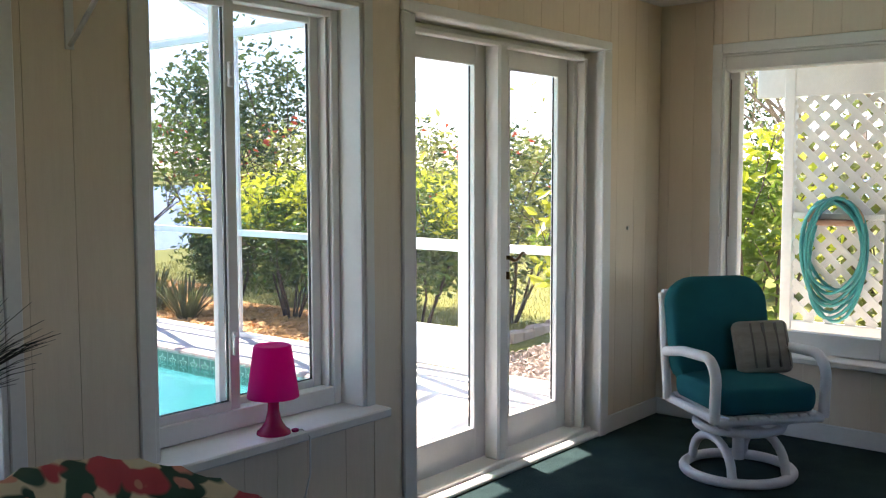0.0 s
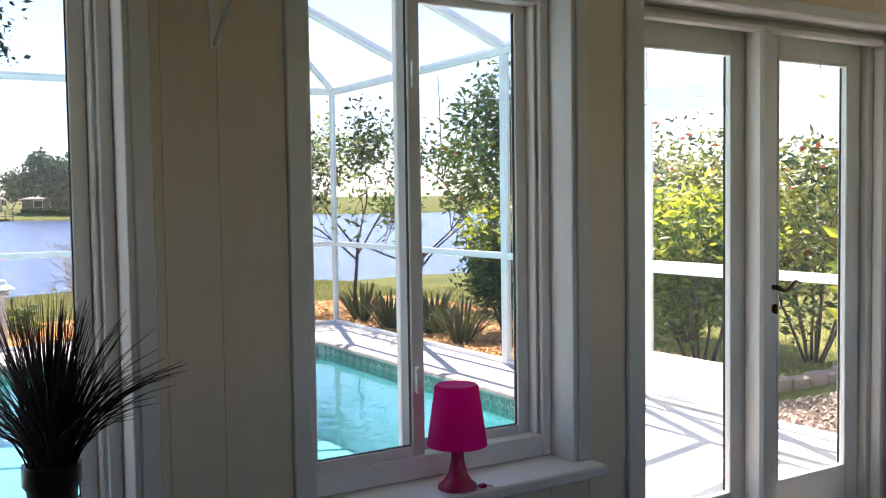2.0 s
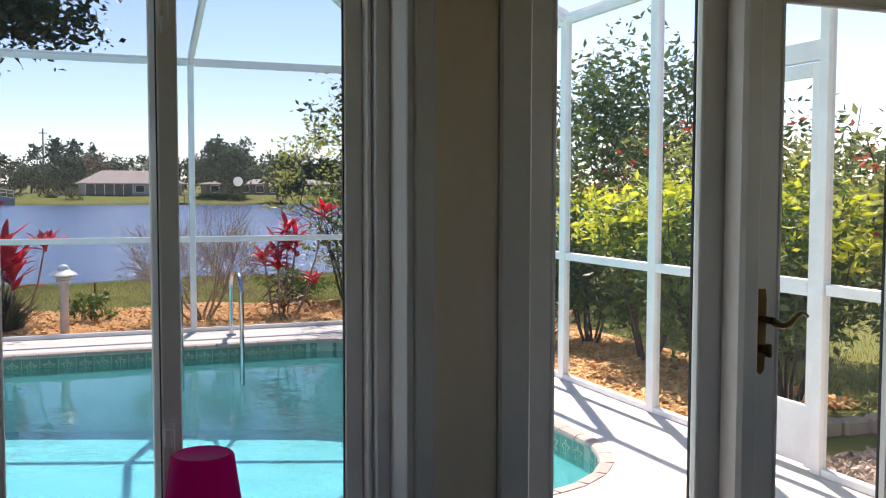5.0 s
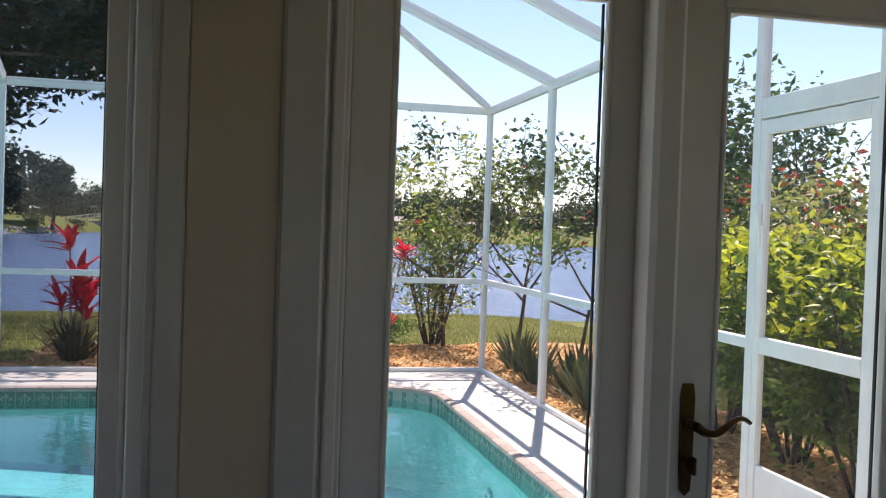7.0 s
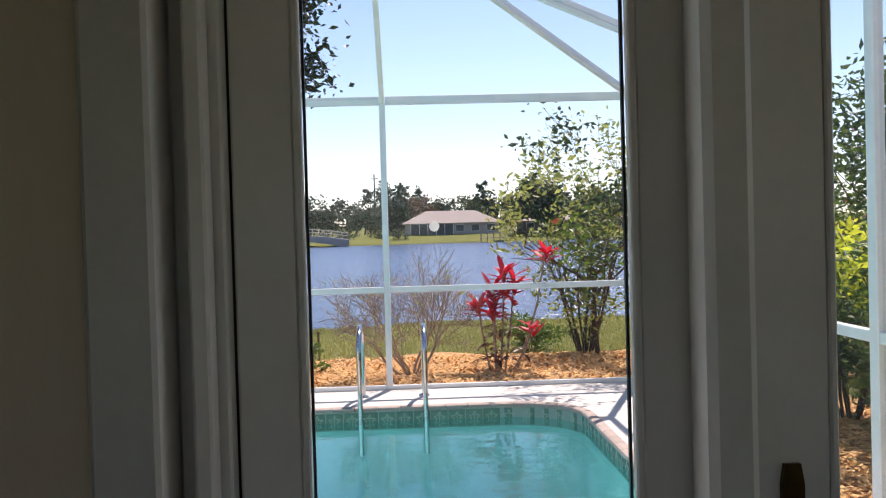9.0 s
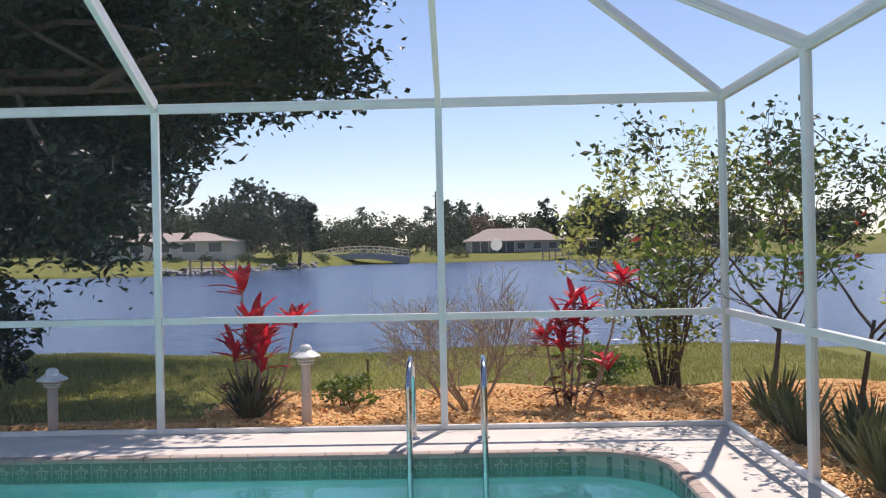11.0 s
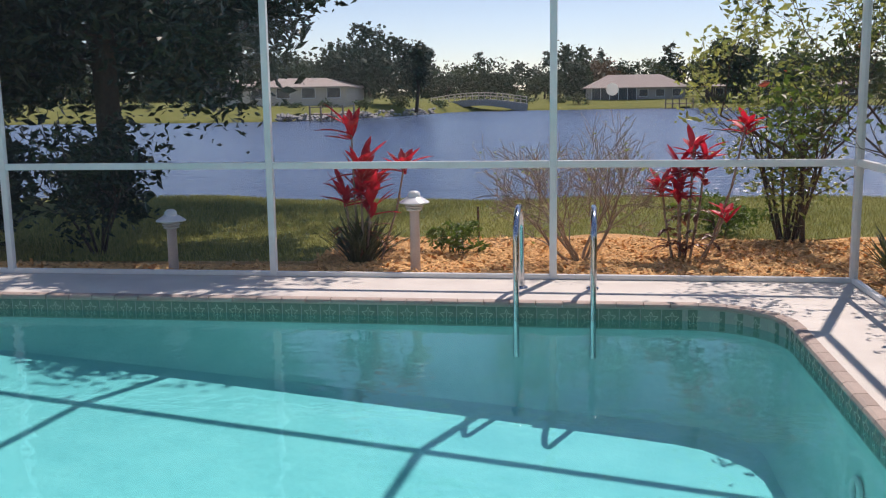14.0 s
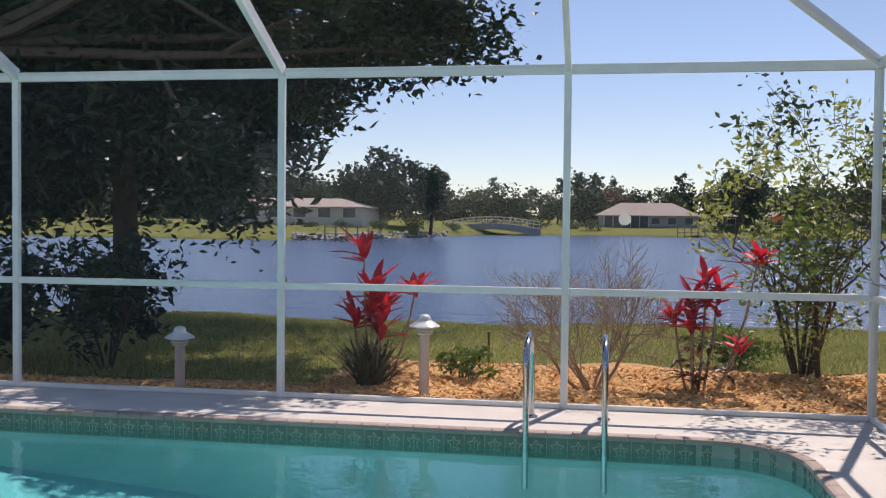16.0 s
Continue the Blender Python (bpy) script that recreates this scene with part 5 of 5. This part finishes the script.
def grass(n, x0, x1, y0, y1, test=None):
    q = N.random((n, 2)) * [x1 - x0, y1 - y0] + [x0, y0]
    if test is not None:
        q = q[test(q[:, 0], q[:, 1])]
    z = np.array([height(a, b) for a, b in q]) - 0.005
    p = np.column_stack([q, z])
    m = len(p)
    a = N.random(m) * 6.28
    L = 0.03 + 0.05 * N.random(m)
    s_ = np.column_stack([np.cos(a), np.sin(a), np.zeros(m)]) * 0.006
    t = p + np.column_stack([N.normal(size=m) * 0.022, N.normal(size=m) * 0.022, L])
    v = np.stack([p - s_, p + s_, t], 1).reshape(-1, 3)
    f = np.arange(3 * m).reshape(-1, 3)
    me = bpy.data.meshes.new("grass")
    me.from_pydata(v.tolist(), [], f.tolist())
    me.materials.append(M_GRASS)
    tagged(part("grass", me, M_GRASS), "short sunlit lawn grass", "grass", "", "stuff")


grass(70000, -7.5, 6.0, 8.6, 17.4, lambda x, y: (y > 10.6) | ((x < -2.0) & (y > 8.7)))
grass(26000, 4.0, 12.0, 2.4, 12.0)


# ---- far shore ----
def house(name, label, x0, x1, y, z0, wall_h, roof_h, wm, rm, lanai=None, depth=9.0):
    h = thing(name, label, "house", (0, 0, 0))
    part("wall", Geo().box((x0, y, z0 - 1.5), (x1, y + depth, z0 + wall_h), 0.05), wm, h)
    ov, r = 0.6, min(depth, x1 - x0) * 0.42
    a = [(x0 - ov, y - ov), (x1 + ov, y - ov), (x1 + ov, y + depth + ov), (x0 - ov, y + depth + ov)]
    zt = z0 + wall_h
    vs = [(*p, zt - 0.15) for p in a] + [(*p, zt) for p in a] + [(x0 + r, y + depth / 2, zt + roof_h), (x1 - r, y + depth / 2, zt + roof_h)]
    part("roof", Geo().add(vs, [(0, 3, 2, 1), (0, 1, 5, 4), (1, 2, 6, 5), (2, 3, 7, 6), (3, 0, 4, 7), (4, 5, 9, 8), (5, 6, 9), (6, 7, 8, 9), (7, 4, 8)]), rm, h)
    n = max(2, int((x1 - x0) / 2.6))
    glass = M_FARGLASS
    for k in range(n):
        xa = x0 + (x1 - x0) * (k + 0.25) / n
        xb = xa + (x1 - x0) / n * 0.5
        if lanai and xb > lanai[0] and xa < lanai[1]:
            continue
        w = part("window", Geo().box((xa - 0.08, y - 0.05, z0 + 0.75), (xb + 0.08, y - 0.002, z0 + 2.0), 0.01), M_ALU, h)
        part("pane", Geo().box((xa, y - 0.08, z0 + 0.83), (xb, y - 0.051, z0 + 1.92)), glass, w)
    if lanai:
        la, lb = lanai
        part("screen_room", Geo().box((la, y - 0.3, z0), (lb, y - 0.02, z0 + wall_h - 0.1), 0.02), M_FARSCREEN, h, "dark screened porch")
        k = la
        while k <= lb + 0.01:
            part("post", Geo().box((k - 0.05, y - 0.38, z0), (k + 0.05, y - 0.301, z0 + wall_h - 0.1)), M_ALU, h)
            k += (lb - la) / 5
    return h


M_FARGLASS = mat("far_window", (0.05, 0.06, 0.07), rough=0.2)
M_FARSCREEN = mat("far_screen", (0.12, 0.125, 0.13), (0.08, 0.085, 0.09), 0.8, scale=2)
M_ROOF1 = mat("tan_shingle", (0.44, 0.37, 0.32), (0.35, 0.29, 0.25), 0.9, scale=1.5, bump=0.4, bscale=12)
M_STUCCO = mat("cream_stucco", (0.62, 0.57, 0.48), (0.52, 0.47, 0.40), 0.85, scale=1)
M_STUCCO2 = mat("grey_stucco", (0.42, 0.40, 0.38), (0.34, 0.33, 0.31), 0.85, scale=1)
house("lake_house", "low cream house with a tan hip roof", -45.0, -26.8, 108, 0.9, 2.1, 1.1, M_STUCCO, M_ROOF1)
house("lake_house", "wide grey house with a screened porch and hip roof", 0.6, 17.0, 164, 0.45, 2.3, 2.2, M_STUCCO2, M_ROOF1, (1.6, 9.0))
house("lake_house", "low dark house with a pale roof edge", 22.0, 46.0, 170, 0.5, 2.3, 0.9, M_FARSCREEN, M_ROOF1, None)


def far_tree(name, label, x, y, z, w, h, lm, n, seed, low=0.2, cat="tree"):
    rng = random.Random(seed)
    t = thing(name, label, cat, (x, y, z))
    g = Geo().tube([(0, 0, -1.0), (0.05 * w, 0, h * 0.25), (0, 0, h * 0.7)], [0.035 * h, 0.028 * h, 0.012 * h], 7)
    for k in range(5):
        a = rng.uniform(0, 6.28)
        g.tube([(0.03 * w, 0, h * 0.25), (w * 0.3 * math.cos(a), w * 0.3 * math.sin(a), h * rng.uniform(0.5, 0.75))], [0.018 * h, 0.006 * h], 5)
    part("trunk", g, M_BARK, t, "", 60)
    p = blob(n, (0, 0, h * (1 + low) / 2), (w / 2, w / 2, h * (1 - low) / 2), 0.25, 34)
    part("crown", leaf_cloud("crown", p, 0.09 * h ** 0.75 + 0.12, lm, 0.8), lm, t)
    return t


far_tree("oak_tree", "broad round lakeside oak with dark leaves", -26.5, 117, 0.7, 10.5, 8.8, L_FAR, 5200, 111, 0.10)
far_tree("oak_tree", "broad round lakeside oak with dark leaves", -20.6, 119, 0.7, 6.0, 7.2, L_FAR, 2600, 112, 0.22)
far_tree("oak_tree", "leafy tree behind a lakeside house", -41, 128, 0.9, 13, 8.0, L_FAR, 3200, 113, 0.15)
far_tree("oak_tree", "round dark tree by the bridge", -1.5, 172, 0.6, 7.5, 10.0, L_FAR, 2600, 114, 0.08)
far_tree("oak_tree", "round tree with rusty new leaves", 2.5, 182, 0.6, 8, 8.0, leafmat("rusty_far", (0.16, 0.10, 0.05), (0.10, 0.07, 0.04), 0.2), 1800, 115, 0.1)
far_tree("willow_tree", "feathery pale green lakeside tree", 24, 160, 0.5, 9, 10.5, L_FAR2, 3600, 116, 0.02)
far_tree("willow_tree", "feathery pale green lakeside tree", 31, 150, 0.3, 8, 8.0, L_FAR2, 2600, 117, 0.02)
rng = random.Random(120)
for k in range(74):
    x = -165 + 245 * k / 73 + rng.uniform(-1.5, 1.5)
    y = rng.uniform(182, 205)
    h = rng.uniform(5.6, 8.2) * (1.12 if rng.random() < 0.2 else 1)
    far_tree("far_tree", "distant leafy tree in the woods across the lake", x, y, 1.0, rng.uniform(7, 11), h, L_FAR if rng.random() < 0.7 else L_FAR2, 1500, 121 + k, 0.0)
for k in range(6):
    x = -32 + 62 * k / 5 + rng.uniform(-2, 2)
    y = 196
    t = thing("pine_tree", "tall thin distant pine above the woods", "tree", (x, y, 1.0))
    h = rng.uniform(9.0, 11.0)
    part("trunk", Geo().tube([(0, 0, -1), (0.2, 0, h)], [0.16, 0.06], 6), M_BARK, t)
    p = np.vstack([blob(60, (rng.uniform(-0.7, 0.7), 0, h - q * 0.6), (0.7 + 0.22 * q, 1, 0.5), 0.1) for q in range(5)])
    part("crown", leaf_cloud("crown", p, 0.55, L_FAR, 0.5), L_FAR, t)
for k in range(22):
    x = rng.uniform(-24, 45)
    y = shore_far(x) + rng.uniform(4, 14)
    if -0.5 < x < 18:
        continue
    far_tree("far_shrub", "rounded shrub on the far lawn", x, y, -0.1, rng.uniform(2.2, 4.2), rng.uniform(1.3, 2.4), L_FAR2, 380, 200 + k, 0.0, "shrub")
for k in range(12):
    x = -60 + 3.2 * k
    far_tree("far_shrub", "rounded shrub by the lakeside house", x + rng.uniform(-1, 1), 103 + rng.uniform(0, 4), 0.2, rng.uniform(1.8, 3.0), rng.uniform(1.0, 1.7), L_FAR2, 300, 240 + k, 0.0, "shrub")

# bridge
br = thing("footbridge", "low arched bridge with pale rails over the water", "bridge")
bx0, bx1, by = -23.0, -8.3, 146.0
n = 16
g = Geo()
for k in range(n):
    u0, u1 = k / n, (k + 1) / n
    f0, f1 = math.sin(math.pi * u0), math.sin(math.pi * u1)
    xa, xb = bx0 + (bx1 - bx0) * u0, bx0 + (bx1 - bx0) * u1
    z = lambda f: 0.45 + 0.75 * f
    lo = lambda f: -0.9 + 1.15 * f if 0.12 < f else -0.9
    vs = [(xa, by, lo(f0)), (xb, by, lo(f1)), (xb, by, z(f1)), (xa, by, z(f0)), (xa, by + 3, lo(f0)), (xb, by + 3, lo(f1)), (xb, by + 3, z(f1)), (xa, by + 3, z(f0))]
    g.add(vs, [(0, 1, 2, 3), (7, 6, 5, 4), (3, 2, 6, 7), (1, 0, 4, 5)])
part("deck", g, M_STUCCO2, br, "grey arched span")
for off in (0.55, 1.0):
    part("rail", Geo().tube([(bx0 + (bx1 - bx0) * k / n, by - 0.02, 0.45 + off + 0.75 * math.sin(math.pi * k / n)) for k in range(n + 1)], 0.07, 6), M_STUCCO, br)
for k in range(n + 1):
    zz = 0.45 + 0.75 * math.sin(math.pi * k / n)
    part("post", Geo().box((bx0 + (bx1 - bx0) * k / n - 0.06, by - 0.08, zz - 0.1), (bx0 + (bx1 - bx0) * k / n + 0.06, by + 0.04, zz + 1.05)), M_STUCCO, br)


def dock(x0, x1, y0, y1, label):
    d = thing("boat_dock", label, "dock")
    part("deck", Geo().box((x0, y0, 0.05), (x1, y1, 0.15), 0.02), M_TWIG, d)
    n = 5
    for k in range(n):
        x = x0 + (x1 - x0) * k / (n - 1)
        part("post", Geo().box((x - 0.08, y0 - 0.08, -1.4), (x + 0.08, y0 + 0.08, 0.95), 0.01), M_TWIG, d)
    part("rail", Geo().box((x0, y0 - 0.05, 0.72), (x1, y0 + 0.05, 0.82), 0.01), M_TWIG, d)


dock(-26.0, -21.6, 90.0, 94.5, "brown timber dock with rails on the lake")
dock(12.5, 16.5, 147.5, 151, "small grey timber dock on the lake")
g = Geo()
for k in range(260):
    x = rng.uniform(-30, -20)
    q = Vector((x, shore_far(x) - 0.6 + rng.uniform(-0.6, 1.6), -0.62 + rng.uniform(0, 0.7)))
    r = rng.uniform(0.15, 0.4)
    g.add([q + Vector((dx * r * rng.uniform(0.6, 1.2), dy * r, dz * r * 0.7)) for dx, dy, dz in ((1, 0, 0), (-1, 0, 0), (0, 1, 0), (0, -1, 0), (0, 0, 1), (0, 0, -1))],
          [(0, 2, 4), (2, 1, 4), (1, 3, 4), (3, 0, 4), (2, 0, 5), (1, 2, 5), (3, 1, 5), (0, 3, 5)])
tagged(part("shore_rocks", g, M_STUCCO2), "grey rocks along the far bank", "rocks", "", "stuff")
solid("utility_pole", Geo().tube([(-5.0, 180, -1), (-5.0, 180, 12.5)], 0.13, 7).box((-5.7, 179.95, 11.6), (-4.3, 180.05, 11.75)), M_BARK, "thin utility pole behind the trees", "pole")

# ---- pieces: wall boards, coping bricks, pool tiles ----
def boards(parent, axis_, face, spans, seed):
    """Vertical boards with open grooves on a wall's inner face."""
    rng = random.Random(seed)
    for a0, a1, z0, z1 in spans:
        cut = [a0]
        c = math.floor(a0 / 0.203) * 0.203
        while c < a1:
            c += 0.203 if round(c / 0.203) % 2 else 0.150
            if c > a0 + 0.02 and c < a1 - 0.02:
                cut.append(c)
        cut.append(a1)
        for a, b in zip(cut, cut[1:]):
            lo, hi = a + 0.0004, b - 0.0004
            g = Geo()
            t = 0.008
            if axis_ == "x":
                g.box((lo, face - t, max(0, z0)), (hi, face - 0.0005, z1), 0.0012)
            else:
                g.box((face - t, lo, max(0, z0)), (face - 0.0005, hi, z1), 0.0012)
            part("board", g, M_PANEL, parent)


boards(wall_n, "x", WALL, [(-4.6, W2[0] - 0.056, 0.1, CEIL), (W2[0] - 0.05, W2[1] + 0.05, 0.1, SILL - 0.04), (W2[0] - 0.05, W2[1] + 0.05, HEAD + 0.06, CEIL), (W2[1] + 0.052, W1[0] - 0.056, 0.1, CEIL),
                           (W1[0] - 0.05, W1[1] + 0.05, 0.1, SILL - 0.04), (W1[0] - 0.05, W1[1] + 0.05, HEAD + 0.06, CEIL), (W1[1] + 0.052, -0.032, 0.1, CEIL), (-0.03, 1.69, 2.182, CEIL), (1.692, EAST - 0.01, 0.1, CEIL)], 1)
boards(wall_e, "y", EAST, [(-4.0, EY0 - 0.062, 0.1, CEIL), (EY0 - 0.06, EY1 + 0.06, 0.1, 0.425), (EY0 - 0.06, EY1 + 0.06, 2.202, CEIL), (EY1 + 0.062, WALL - 0.01, 0.1, CEIL)], 2)

cop = outline(0.0, 0.205)
n = len(cop)
L = 0.205 - 0.006
g = Geo()
prof = [(-0.022, 0.0), (-0.030, 0.018), (-0.022, 0.036), (0.0, 0.044), (0.058, 0.044), (0.058, 0.0)]
vs = [(x, -u, v) for x in (-L / 2, L / 2) for u, v in prof]
m6 = len(prof)
g.add(vs, [tuple(range(m6)), tuple(range(m6, 2 * m6))[::-1]] + [(i, i + m6, (i + 1) % m6 + m6, (i + 1) % m6) for i in range(m6)])
brick = g.mesh("coping_brick", M_COPING)
for x, y, a in cop:
    part("coping_brick", brick, None, pool, m=Matrix.Translation((x, y, DECK - 0.038)) @ Matrix.Rotation(a, 4, "Z"))
TW = 0.152
til = outline(-0.004, TW + 0.006)
g = Geo().box((-TW / 2, -0.008, 0), (TW / 2, 0.0, TW), 0.003)
star = []
for k in range(10):
    a = math.pi / 2 + 2 * math.pi * k / 10
    r = 0.055 if k % 2 == 0 else 0.026
    star.append((r * math.cos(a), TW / 2 + r * math.sin(a)))
for k in range(10):
    (xa, za), (xb, zb) = star[k], star[(k + 1) % 10]
    d = Vector((xb - xa, 0, zb - za)).normalized()
    nn = Vector((-d.z, 0, d.x)) * 0.0022
    vs = [Vector((xx, yy, zz)) + q for yy in (0.0, 0.002) for (xx, zz), q in (((xa, za), nn), ((xa, za), -nn), ((xb, zb), -nn), ((xb, zb), nn))]
    g.add(vs, [(4, 5, 6, 7), (0, 1, 5, 4), (1, 2, 6, 5), (2, 3, 7, 6), (3, 0, 4, 7)], 1)
g.add([(-0.0018, 0.0015, TW / 2 - 0.07), (0.0018, 0.0015, TW / 2 - 0.07), (0.0018, 0.0015, TW / 2 + 0.03), (-0.0018, 0.0015, TW / 2 + 0.03)], [(0, 1, 2, 3)], 1)
tile = g.mesh("pool_tile", [M_TILE, M_LEAFLINE])
for x, y, a in til:
    part("pool_tile", tile, None, pool, m=Matrix.Translation((x, y, DECK - 0.04 - TW)) @ Matrix.Rotation(a, 4, "Z"))
o2 = outline(-0.002, 0.12)
g = Geo().add([(x, y, z) for z in (DECK - 0.04, DECK - 0.05 - TW) for x, y, a in o2], [(i, len(o2) + i, len(o2) + (i + 1) % len(o2), (i + 1) % len(o2)) for i in range(len(o2))])
part("grout", g, M_GROUT, pool)
